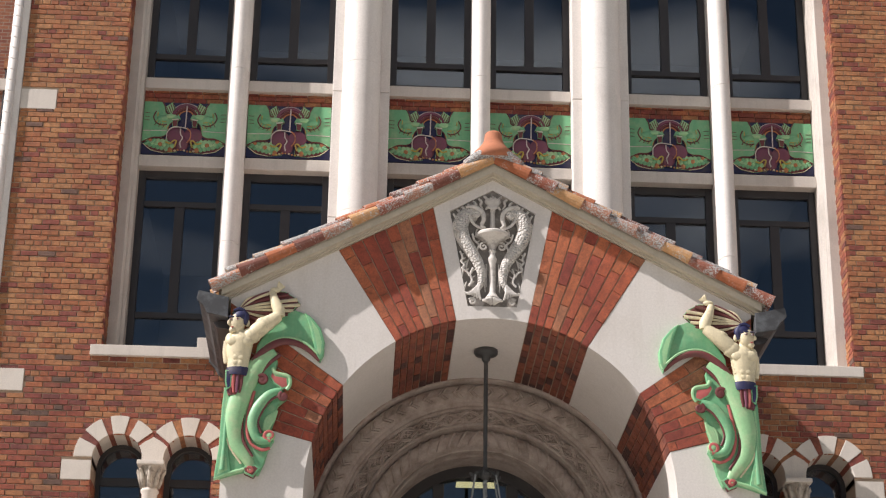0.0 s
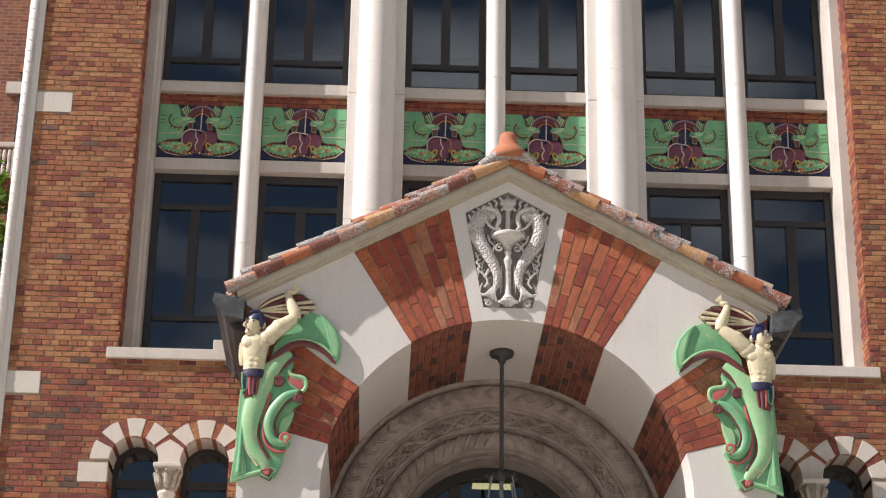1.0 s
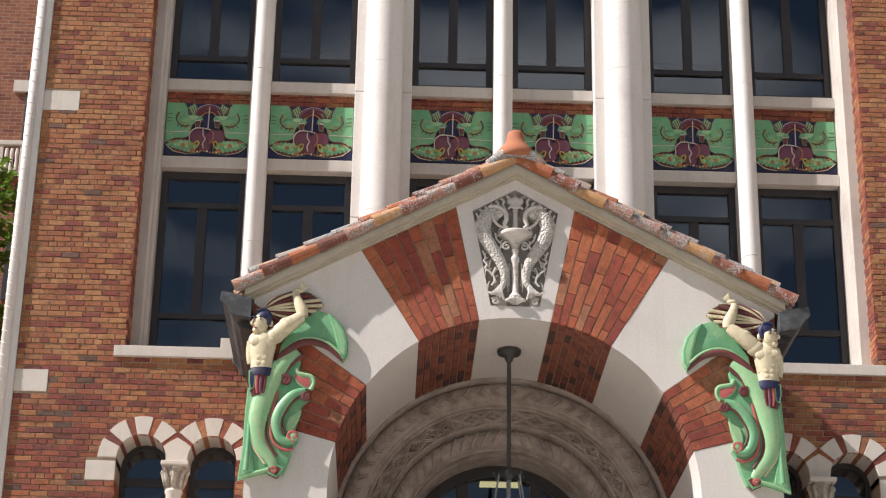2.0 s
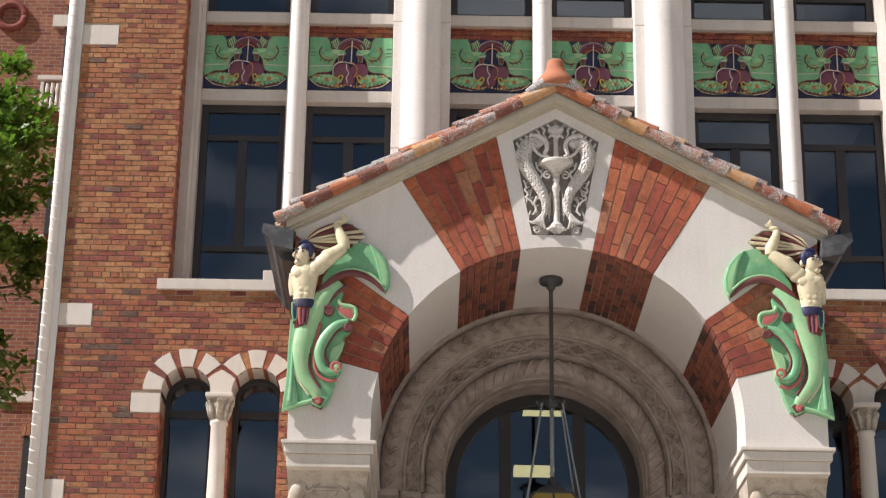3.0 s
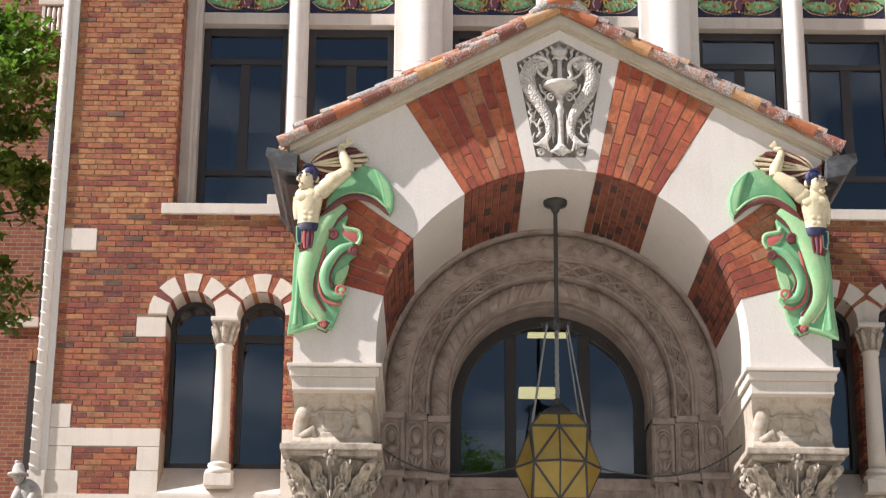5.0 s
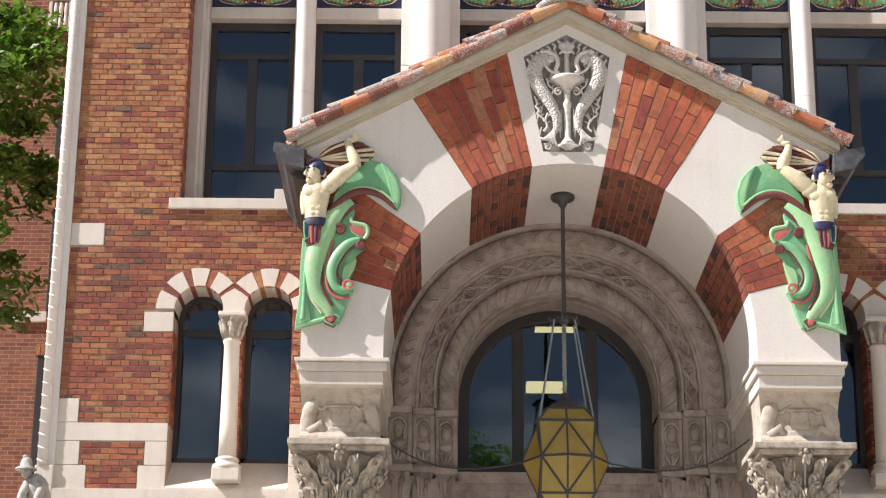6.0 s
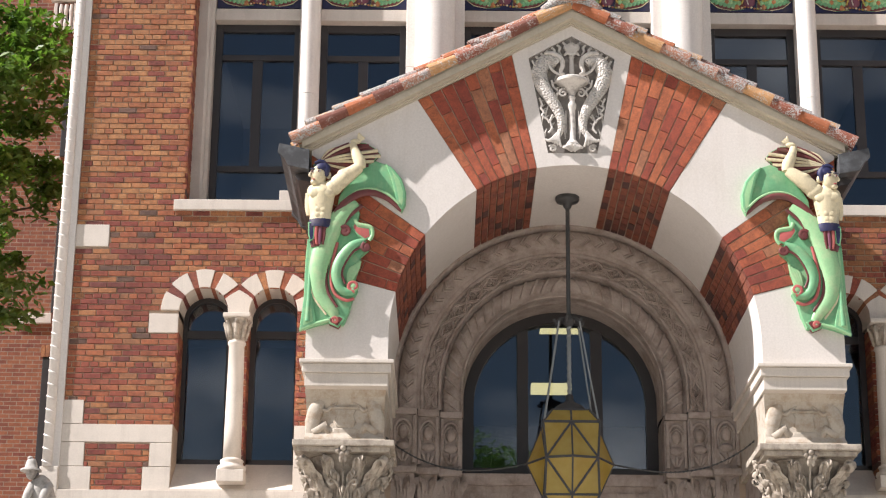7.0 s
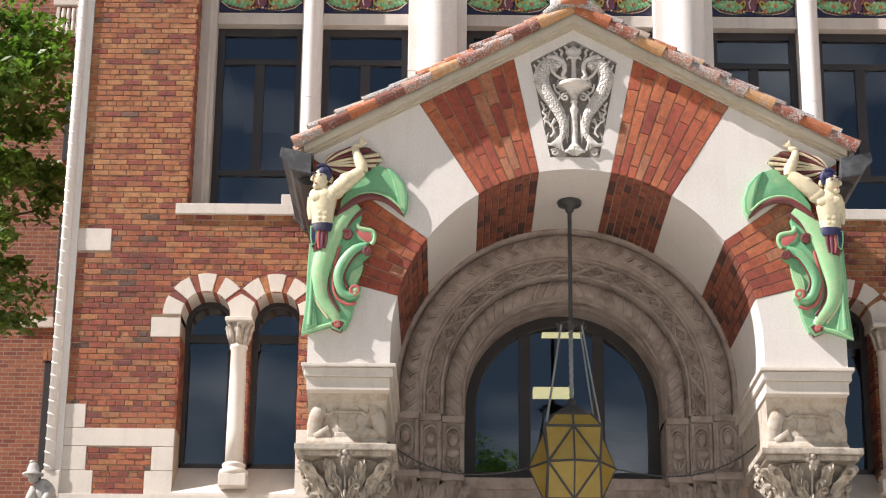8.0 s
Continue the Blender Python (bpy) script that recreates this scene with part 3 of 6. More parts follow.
portal = thing("entrance_portal", (0, PY, ABACUS), "projecting gabled entrance arch of white plaster and red brick", "portal")
rng = random.Random(11)
KEY = 11.4
for s in (-1, 1):
    for q0, q1, lab in ((32.0, 54.0, "white plaster wedge"),):
        bm = bmesh.new()
        sector(bm, q0, q1, PY, 0.0, s)
        clean_inside(bm)
        part("plaster_wedge", bm, plaster, portal)
    bm = bmesh.new()
    arc = [(PR * math.sin(radians(q)), ZC + PR * math.cos(radians(q))) for q in np.linspace(75, 90, 7)]
    prism(bm, [*arc, (PR, ABACUS), (PX, ABACUS), outer_at(75)], PY, 0.0, s=s)
    part("pier", bm, plaster, portal)
    for q0, q1, n in ((KEY, 32.0, 8), (54.0, 75.0, 7)):
        bm = bmesh.new()
        sector(bm, q0, q1, PY + 0.012, 0.0, s, PR + 0.012)
        clean_inside(bm)
        bed = part("brick_bed", bm, mortar, portal)
        dq = (q1 - q0) / n
        for k in range(n):
            a0, a1 = q0 + k * dq, q0 + (k + 1) * dq
            r = PR
            first = True
            while True:
                ln = 0.41 if not first else (0.41, 0.19, 0.30, 0.12)[(k * 3 + 1) % 4] + rng.uniform(-0.03, 0.03)
                first = False
                g = math.degrees(0.0062 / r)
                pts = []
                stop = min(math.hypot(outer_at(q)[0], outer_at(q)[1] - ZC) for q in (a0, a1)) - 0.004
                far = [math.hypot(outer_at(q)[0], outer_at(q)[1] - ZC) - 0.004 for q in (a0, a1)]
                r1 = min(r + ln, stop)
                last = r + ln >= stop - 0.08
                ends = far if last else [r1, r1]
                e0 = r + 0.004
                poly = [(e0 * math.sin(radians(a0 + g)), ZC + e0 * math.cos(radians(a0 + g))),
                        ((ends[0] - 0.004) * math.sin(radians(a0 + g)), ZC + (ends[0] - 0.004) * math.cos(radians(a0 + g))),
                        ((ends[1] - 0.004) * math.sin(radians(a1 - g)), ZC + (ends[1] - 0.004) * math.cos(radians(a1 - g))),
                        (e0 * math.sin(radians(a1 - g)), ZC + e0 * math.cos(radians(a1 - g)))]
                bm = bmesh.new()
                prism(bm, poly, PY - 0.004 + rng.uniform(-0.003, 0.003), PY + 0.05, s=s, bevel=0.004)
                part("brick", bm, brick_face, portal)
                r = r1
                if last:
                    break
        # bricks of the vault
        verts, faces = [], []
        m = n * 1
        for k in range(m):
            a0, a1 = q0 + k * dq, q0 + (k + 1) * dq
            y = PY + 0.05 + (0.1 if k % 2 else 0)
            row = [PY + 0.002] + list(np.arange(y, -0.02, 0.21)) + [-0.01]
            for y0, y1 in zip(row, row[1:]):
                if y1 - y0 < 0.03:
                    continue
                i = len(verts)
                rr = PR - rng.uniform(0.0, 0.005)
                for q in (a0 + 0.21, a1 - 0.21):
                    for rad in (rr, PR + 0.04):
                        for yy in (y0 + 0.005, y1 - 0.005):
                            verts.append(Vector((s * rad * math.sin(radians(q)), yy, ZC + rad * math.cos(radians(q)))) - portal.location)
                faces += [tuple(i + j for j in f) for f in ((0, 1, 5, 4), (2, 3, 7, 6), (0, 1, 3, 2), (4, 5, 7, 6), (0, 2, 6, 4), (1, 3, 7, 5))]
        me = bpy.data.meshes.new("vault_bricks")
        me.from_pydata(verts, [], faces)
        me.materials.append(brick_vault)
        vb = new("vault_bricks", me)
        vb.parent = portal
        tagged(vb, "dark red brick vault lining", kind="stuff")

# keystone with its sunk panel
bm = bmesh.new()
for s in (-1, 1):
    sector(bm, 0.0, KEY, PY + 0.05, 0.0, s)
clean_inside(bm)
part("keystone", bm, plaster, portal, "white keystone block")
PAN = [(-0.276, 10.51), (-0.489, 11.665), (0.0, 11.945), (0.489, 11.665), (0.276, 10.51)]
bm = bmesh.new()
tl = outer_at(KEY)
kb = (PR * math.sin(radians(KEY)), ZC + PR * math.cos(radians(KEY)))
OUT = [(-kb[0], kb[1]), (-tl[0], tl[1]), (0, APEX), tl, kb]
for i in range(4):
    prism(bm, [OUT[i], OUT[i + 1], PAN[i + 1], PAN[i]], PY, PY + 0.05)
arc = [(PR * math.sin(radians(q)), ZC + PR * math.cos(radians(q))) for q in np.linspace(KEY, -KEY, 9)]
for i in range(8):
    u0, u1 = i / 8, (i + 1) / 8
    p0, p1 = [(0.276 - 0.552 * u, 10.51) for u in (u0, u1)]
    prism(bm, [arc[i], arc[i + 1], p1, p0], PY, PY + 0.05)
clean_inside(bm)
part("panel_frame", bm, plaster, portal, "smooth white frame of the carved panel")

# rake mouldings
bm = bmesh.new()
for z0, z1, out in ((0.0, 0.02, 0.02), (0.02, 0.048, 0.055), (0.048, 0.125, 0.125)):
    for s in (-1, 1):
        prism(bm, [(0, APEX + z0), (0, APEX + z1), (3.02, rake_z(3.02) + z1), (3.02, rake_z(3.02) + z0)], PY - out, PY + 0.1, s=s)
part("rake_moulding", bm, dull_cream, portal, "stepped cream moulding under the roof edge")

# ---- the portal's tiled roof ----
def tile_material(name, from_a, from_b):
    m, t, b = material(name, 0.85)
    pos = world_coords(t)
    rnd = t.nodes.new("ShaderNodeObjectInfo").outputs["Random"]
    col = ramp_node(t, rnd, [(0.0, (0.42, 0.14, 0.06)), (0.2, (0.20, 0.075, 0.052)), (0.38, (0.55, 0.31, 0.14)), (0.55, (0.30, 0.10, 0.06)), (0.75, (0.40, 0.19, 0.12)), (0.9, (0.46, 0.17, 0.07))], "CONSTANT")
    col = blend(t, 0.7, col, ramp_node(t, noise_node(t, 22, 5, 0.7, pos), [(0.3, (0.6, 0.58, 0.56)), (0.7, (1.15, 1.1, 1.1))]), "MULTIPLY")
    big = noise_node(t, 7.0, 3, 0.6, pos)
    fine = noise_node(t, 55, 4, 0.8, pos)
    add = t.nodes.new("ShaderNodeMath")
    add.operation = "MULTIPLY_ADD"
    add.inputs[1].default_value = 0.55
    t.links.new(big, add.inputs[0])
    t.links.new(fine, add.inputs[2])
    own = t.nodes.new("ShaderNodeMath")
    own.operation = "MULTIPLY_ADD"
    own.inputs[1].default_value = 0.22
    t.links.new(t.nodes.new("ShaderNodeObjectInfo").outputs["Random"], own.inputs[0])
    t.links.new(add.outputs[0], own.inputs[2])
    lichen = ramp_node(t, own.outputs[0], [(from_a, (0, 0, 0)), (from_b, (1, 1, 1))])
    col = blend(t, lichen, col, ramp_node(t, fine, [(0.42, (0.12, 0.115, 0.11)), (0.58, (0.50, 0.48, 0.45))]))
    t.links.new(col, b.inputs["Base Color"])
    relief(t, b, fine, 0.6, 0.012)
    return m


tile_clay = tile_material("clay_tile", 0.93, 1.0)
tile_lichen = tile_material("lichened_clay_tile", 0.80, 0.88)
knob_clay = speckled("bare_orange_clay", (0.46, 0.17, 0.085), (0.30, 0.13, 0.08), 0.85, 6, 40, 0.5, 0.75, 0.6, 0.3)
roof = thing("portal_roof", (0, PY, APEX), "gabled clay tile roof with grey lichen over the entrance", "roof")
bm = bmesh.new()
for s in (-1, 1):
    prism(bm, [(0, APEX + 0.127), (0, APEX + 0.155), (3.06, rake_z(3.06) + 0.155), (3.06, rake_z(3.06) + 0.127)], PY - 0.12, 0.0, s=s)
part("roof_deck", bm, dull_cream, roof)


def barrel(n, length, r0, r1, thick, mat):
    """A half-round tile along +x, sloping with the caller, open below."""
    bm = bmesh.new()
    rows = []
    for x, r in ((0, r0), (length, r1)):
        rows.append([bm.verts.new((x, rr * math.cos(q), rr * math.sin(q) * 0.85)) for rr, qs in ((r, np.linspace(-1.1, math.pi + 1.1, n)), (r - thick, np.linspace(math.pi + 1.1, -1.1, n))) for q in qs])
    k = 2 * n
    for i in range(k):
        bm.faces.new((rows[0][i], rows[0][(i + 1) % k], rows[1][(i + 1) % k], rows[1][i]))
    for r in rows:
        for i in range(n - 1):
            bm.faces.new((r[i], r[i + 1], r[k - 2 - i], r[k - 1 - i]))
    me = link_mesh("roof_tile", bm, mat)
    return me


TILE, TILE_TOP = barrel(14, 0.43, 0.072, 0.102, 0.02, tile_clay), barrel(14, 0.43, 0.072, 0.102, 0.02, tile_lichen)
slope = math.atan(RAKE)
rng = random.Random(3)
run = 0.345
for s in (-1, 1):
    for j in range(14):
        y = PY - 0.125 + j * 0.165
        if y > -0.05:
            continue
        lift = 0.20 if j % 2 == 0 else (0.325 if j == 1 else 0.275)
        for k in range(10):
            d = 0.02 + k * run + (0.16 if j % 2 else 0.0)
            x = d * math.cos(slope)
            if d > 3.22:
                continue
            ob = new("roof_tile", TILE if j % 2 == 0 else TILE_TOP)
            ob.parent = roof
            turn = Matrix.Rotation(slope - 0.028 + rng.uniform(-0.02, 0.02), 4, "Y") @ Matrix.Rotation(rng.uniform(-0.025, 0.025), 4, "Z")
            at = Vector((x, y + rng.uniform(-0.008, 0.008), rake_z(x) + lift + rng.uniform(-0.008, 0.008))) - roof.location
            m = Matrix.Translation(at) @ turn
            if s < 0:
                m = Matrix.Rotation(math.pi, 4, "Z") @ Matrix.Translation((at.x, -at.y, at.z)) @ turn
            ob.matrix_basis = m
# ridge end with its knob
bm = bmesh.new()
lathe(bm, [(0.25, APEX + 0.22), (0.23, APEX + 0.32), (0.17, APEX + 0.385), (0.13, APEX + 0.44), (0.108, APEX + 0.50), (0.10, APEX + 0.565), (0.085, APEX + 0.59), (0.0, APEX + 0.60)], 0, PY - 0.02, 20)
part("ridge_knob", bm, knob_clay, roof, "orange clay knob at the ridge end", smooth=True)
bm = bmesh.new()
for e in (-1, 1):
    tube(bm, curve_points([(e * 0.30, PY - 0.11, APEX + 0.115), (e * 0.16, PY - 0.13, APEX + 0.225), (0, PY - 0.15, APEX + 0.275)], 4), 0.085, 10)
tube(bm, [(0, PY - 0.20, APEX + 0.24), (0, PY - 0.16, APEX + 0.26), (0, -0.02, APEX + 0.26)], [0.05, 0.115, 0.12], 16)
part("ridge_tile", bm, tile_lichen, roof, "lichened ridge tile", smooth=True)

# gutters along both eaves
lead = speckled("dark_lead", (0.06, 0.06, 0.062), (0.16, 0.17, 0.18), 0.5, 6, 50, 0.45, 0.7, 0.8, 0.2)
for s in (-1, 1):
    g = thing("gutter", (s * 3.1, PY, rake_z(3.1)), "dark lead box gutter along the portal eave", "gutter", "eave gutters")
    zt = rake_z(3.0) - 0.01
    bm = bmesh.new()
    sec = [(2.94, zt - 0.02), (3.25, zt + 0.05), (3.265, zt - 0.02), (3.19, zt - 0.10), (3.15, zt - 0.17), (2.94, zt - 0.22)]
    prism(bm, sec, PY - 0.17, 0.0, s=s, bevel=0.008)
    part("trough", bm, lead, g)
    for y in (PY - 0.185, -0.15):
        bm = bmesh.new()
        prism(bm, [(2.93, zt), (3.27, zt + 0.075), (3.285, zt - 0.03), (3.205, zt - 0.11), (3.165, zt - 0.19), (2.93, zt - 0.235)], y, y + 0.03, s=s, bevel=0.006)
        part("strap", bm, lead, g)
    bm = bmesh.new()
    prism(bm, [(2.922, zt - 0.21), (3.10, zt - 0.24), (3.06, zt - 0.30), (2.922, zt - 0.32)], PY - 0.02, 0.0, s=s)
    part("soffit_board", bm, frame_dark, g)


# ---- carved piers that carry the portal ----
def capital_leaves(owner, mat, cx, cy, z0, z1, r0, r1, n, turn=0.0, wide=0.075):
    """A tier of curling leaves round a capital, each a part of it."""
    for k in range(n):
        a = 2 * math.pi * k / n + turn
        d = Vector((math.cos(a), math.sin(a), 0))
        side = Vector((-d.y, d.x, 0))
        c = Vector((cx, cy, 0))
        bm = bmesh.new()
        rows = []
        for i, (u, rr, w) in enumerate(((0, r0, 0.7), (0.2, r0 + 0.012, 0.95), (0.4, r0 + (r1 - r0) * 0.15, 0.78), (0.55, r0 + (r1 - r0) * 0.35, 1.05), (0.72, r0 + (r1 - r0) * 0.6, 0.75), (0.88, r0 + (r1 - r0) * 0.8, 0.9), (1.0, r1 - 0.02, 0.7), (0.98, r1 + 0.015, 0.62), (0.88, r1 + 0.03, 0.4), (0.80, r1 + 0.01, 0.2))):
            z = z0 + (z1 - z0) * u
            row = []
            for v, lift in ((-1, -0.02), (-0.75, 0.016), (-0.5, -0.008), (-0.25, 0.014), (0, 0.034), (0.25, 0.014), (0.5, -0.008), (0.75, 0.016), (1, -0.02)):
                row.append(bm.verts.new(c + d * (rr + lift) + side * (v * w * wide) + Vector((0, 0, z - 0.03 * abs(v)))))
            rows.append(row)
        for p, q in zip(rows, rows[1:]):
            for i in range(8):
                bm.faces.new((p[i], p[i + 1], q[i + 1], q[i]))
        part("leaf", bm, mat, owner)


relief_stone = speckled("brown_stained_relief_stone", (0.48, 0.43, 0.36), (0.30, 0.21, 0.13), 0.85, 7, 50, 0.46, 0.68, 0.75, 0.35, 0.006, streak=0.3)
for s in (-1, 1):
    pier = thing("carved_pier", (s * 2.48, PY + 0.4, LOW), "pale carved stone pier with relief block and leafy capital", "pier", "portal piers")
    for name, x0, x1, out, z0, z1, bev in (("abacus_top", 1.955, 2.975, 0.085, 8.045, ABACUS, 0.008), ("abacus_band", 1.985, 2.945, 0.055, 7.945, 8.045, 0.01), ("abacus_fillet", 2.02, 2.915, 0.02, 7.80, 7.945, 0.006)):
        bm = bmesh.new()
        box(bm, s * x0, s * x1, PY - out, 0.0, z0 + 0.0015, z1 - 0.0015, bevel=bev)
        part(name, bm, stone, pier)
    # coved block, drawn in under the abacus
    bm = bmesh.new()
    rows = []
    for z, hw, out in ((7.24, 0.435, 0.13), (7.27, 0.435, 0.14), (7.33, 0.42, 0.19), (7.45, 0.415, 0.215), (7.60, 0.42, 0.215), (7.72, 0.43, 0.18), (7.80, 0.44, 0.13)):
        rows.append([bm.verts.new((s * 2.48 + dx * hw, PY + y, z)) for dx, y in ((-1, out), (1, out), (1, 2.05), (-1, 2.05))])
    for p, q in zip(rows, rows[1:]):
        for k in range(4):
            bm.faces.new((p[k], p[(k + 1) % 4], q[(k + 1) % 4], q[k]))
    bm.faces.new(rows[0])
    bm.faces.new(rows[-1])
    part("block", bm, relief_stone, pier, "pale coved relief block, worn brown")
    # the relief: an urn between two crouching plain forms
    bm = bmesh.new()
    cx, y = s * 2.48, PY + 0.22
    prism(bm, [(-0.14, 7.60), (0.14, 7.60), (0.15, 7.63), (-0.15, 7.63)], y - 0.05, y, s=1)
    bmesh.ops.translate(bm, verts=bm.verts, vec=(cx, 0, 0))
    prism(bm, [(cx - 0.12, 7.60), (cx - 0.09, 7.54), (cx - 0.115, 7.46), (cx - 0.09, 7.40), (cx + 0.09, 7.40), (cx + 0.115, 7.46), (cx + 0.09, 7.54), (cx + 0.12, 7.60)], y - 0.038, y + 0.01, bevel=0.012)
    prism(bm, [(cx - 0.13, 7.385), (cx - 0.12, 7.27), (cx + 0.12, 7.27), (cx + 0.13, 7.385)], y - 0.045, y + 0.01, bevel=0.012)
    for e in (-1, 1):
        tube(bm, curve_points([(cx + e * 0.36, y, 7.28), (cx + e * 0.35, y - 0.02, 7.45), (cx + e * 0.31, y - 0.03, 7.6), (cx + e * 0.26, y - 0.02, 7.70)], 4), spread([0.06, 0.085, 0.085, 0.05], 4), 8, flat=0.6)
        blob(bm, (cx + e * 0.24, y - 0.005, 7.73), (0.06, 0.04, 0.05), seg=10)
        tube(bm, [(cx + e * 0.3, y - 0.03, 7.62), (cx + e * 0.2, y - 0.03, 7.58), (cx + e * 0.06, y - 0.03, 7.70)], [0.03, 0.025, 0.015], 6)
        tube(bm, [(cx + e * 0.34, y - 0.02, 7.33), (cx + e * 0.22, y - 0.035, 7.42), (cx + e * 0.17, y - 0.02, 7.29)], [0.06, 0.05, 0.035], 7)
        blob(bm, (cx + e * 0.30, y - 0.02, 7.29), (0.09, 0.05, 0.04), seg=10)
    blob(bm, (cx, y - 0.01, 7.74), (0.08, 0.03, 0.05), seg=10)
    for v in bm.verts:
        v.co.y = y + (v.co.y - y) * 0.62
    part("relief", bm, relief_stone, pier, "worn carving of an urn between crouching forms", smooth=True)
    for name, x0, x1, out, z0, z1 in (("capital_abacus", 1.935, 3.02, 0.10, 7.13, 7.20), ("capital_necking", 1.985, 2.975, 0.06, 7.075, 7.13), ("block_base", 2.04, 2.92, -0.07, 7.20, 7.24)):
        bm = bmesh.new()
        box(bm, s * x0, s * x1, PY - out, 0.0 if name == "block_base" else PY + 0.98, z0 + 0.001, z1 - 0.001, bevel=0.01)
        part(name, bm, carved if name != "block_base" else relief_stone, pier)
    cy = PY + 0.44
    bm = bmesh.new()
    lathe(bm, [(0.27, 6.25), (0.275, 6.6), (0.30, 6.85), (0.40, 7.07)], cx, cy, 24)
    capital = part("capital", bm, carved, pier, "leafy capital with corner scrolls")
    c = Vector((cx, cy, 0))
    capital_leaves(capital, carved, cx, cy, 6.26, 6.74, 0.275, 0.385, 12, 0.0, 0.078)
    capital_leaves(capital, carved, cx, cy, 6.52, 6.90, 0.29, 0.43, 12, math.pi / 12, 0.075)
    capital_leaves(capital, carved, cx, cy, 6.68, 7.05, 0.32, 0.50, 8, math.pi / 8, 0.088)
    capital_leaves(capital, carved, cx, cy, 6.70, 7.03, 0.36, 0.62, 4, math.pi / 4, 0.10)
    for k in range(4):
        a = math.pi / 4 + k * math.pi / 2
        d = Vector((math.cos(a), math.sin(a), 0))
        spiral = [c + d * (0.33 + 0.25 * u) + Vector((0, 0, 6.72 + 0.30 * u)) for u in np.linspace(0, 1, 7)]
        spiral += [c + d * (0.585 + 0.055 * math.cos(q)) + Vector((0, 0, 6.985 + 0.055 * math.sin(q))) for q in np.linspace(1.2, -5.2, 14)]
        bm = bmesh.new()
        tube(bm, spiral, [0.022] * 7 + list(np.linspace(0.024, 0.012, 14)), 7)
        part("scroll", bm, carved, capital, smooth=True)
    for f in range(4):
        t90 = Matrix.Translation((cx, cy, 0)) @ Matrix.Rotation(f * math.pi / 2, 4, "Z")
        for e in (-1, 1):
            bm = bmesh.new()
            pts = [(e * 0.02, -0.33, 6.64), (e * 0.05, -0.37, 6.74), (e * 0.12, -0.40, 6.80), (e * 0.155, -0.41, 6.765), (e * 0.125, -0.415, 6.735), (e * 0.10, -0.41, 6.755)]
            tube(bm, curve_points([t90 @ Vector(p) for p in pts], 4), spread([0.014, 0.017, 0.018, 0.018, 0.014, 0.01], 4), 7)
            part("tendril", bm, carved, capital, smooth=True)
        bm = bmesh.new()
        tube(bm, [t90 @ Vector(p) for p in ((0, -0.33, 6.62), (0, -0.38, 6.85), (0, -0.46, 7.03))], [0.014, 0.013, 0.012], 6)
        part("stem", bm, carved, capital, smooth=True)
        bm = bmesh.new()
        for q in range(7):
            p = t90 @ Vector((0.062 * math.cos(q * 0.9), -0.50, 7.11 + 0.062 * math.sin(q * 0.9)))
            blob(bm, p, (0.032, 0.032, 0.032), seg=8)
        blob(bm, t90 @ Vector((0, -0.515, 7.11)), (0.034, 0.034, 0.034), seg=8)
        for q in range(3):
            blob(bm, t90 @ Vector((0.025 * (q - 1), -0.49, 7.03 - 0.02 * abs(1 - q))), (0.022, 0.022, 0.05), seg=8)
        part("flower", bm, carved, capital, smooth=True)
    bm = bmesh.new()
    lathe(bm, [(0.36, LOW), (0.36, 1.2), (0.32, 1.3), (0.33, 3.5), (0.315, 6.18), (0.345, 6.2), (0.345, 6.24), (0.32, 6.25)], cx, cy, 28)
    part("shaft", bm, stone, pier, smooth=True)
    bm = bmesh.new()
    box(bm, s * 2.10, s * 2.86, PY + 0.98, 0.0, LOW, 7.20)
    part("pilaster", bm, arch_stone, pier, "stone pilaster behind the column")

# ---- recessed arch with carved rings ----
arch = thing("carved_arch", (0, 0, 4.0), "brown stone arch of carved rings round the window", "arch")
SPRING = 8.08


def ring_path(r, n=48):
    """The stilted arch line of radius r: x, z and the outward direction."""
    out = [(r * math.cos(q), ZC + r * math.sin(q), math.cos(q), math.sin(q)) for q in np.linspace(math.pi, 0, n)]
    return [(-r, SPRING, -1, 0)] + out + [(r, SPRING, 1, 0)]


def ring(bm, prof, mat=0):
    """Sweeps a profile of (radius, y) along the arch."""
    rows = [[bm.verts.new((x, y, z)) for x, z, _, _ in ring_path(r)] for r, y in prof]
    for a, b in zip(rows, rows[1:]):
        for i in range(len(a) - 1):
            bm.faces.new((a[i], a[i + 1], b[i + 1], b[i])).material_index = mat


bm = bmesh.new()
ring(bm, [(2.06, 0.30), (2.06, -0.02), (2.0, -0.02), (1.985, 0.0), *[(1.85 + 0.115 * math.cos(q), 0.06 - 0.075 * math.sin(q)) for q in np.linspace(0, math.pi, 9)], (1.72, 0.08), (1.70, 0.10), (1.70, 0.4)])
part("outer_ring", bm, arch_stone, arch, "convex ring cut with chevrons", smooth=False)
bm = bmesh.new()
ring(bm, [(1.705, 0.10), (1.69, 0.085), (1.665, 0.085), (1.65, 0.14), (1.50, 0.14), (1.485, 0.10), (1.46, 0.10), (1.45, 0.14), (1.45, 0.4)])
part("middle_ring", bm, arch_stone, arch, "flat ring with carved lattice")
bm = bmesh.new()
ring(bm, [(1.455, 0.19), *[(1.33 + 0.10 * math.cos(q), 0.25 - 0.08 * math.sin(q)) for q in np.linspace(0, math.pi, 9)], (1.215, 0.30), (1.20, 0.30), (1.20, 0.46), (1.185, 0.5), (1.185, 0.98)])
part("inner_ring", bm, arch_stone, arch, "inner roll with slanted fillets")


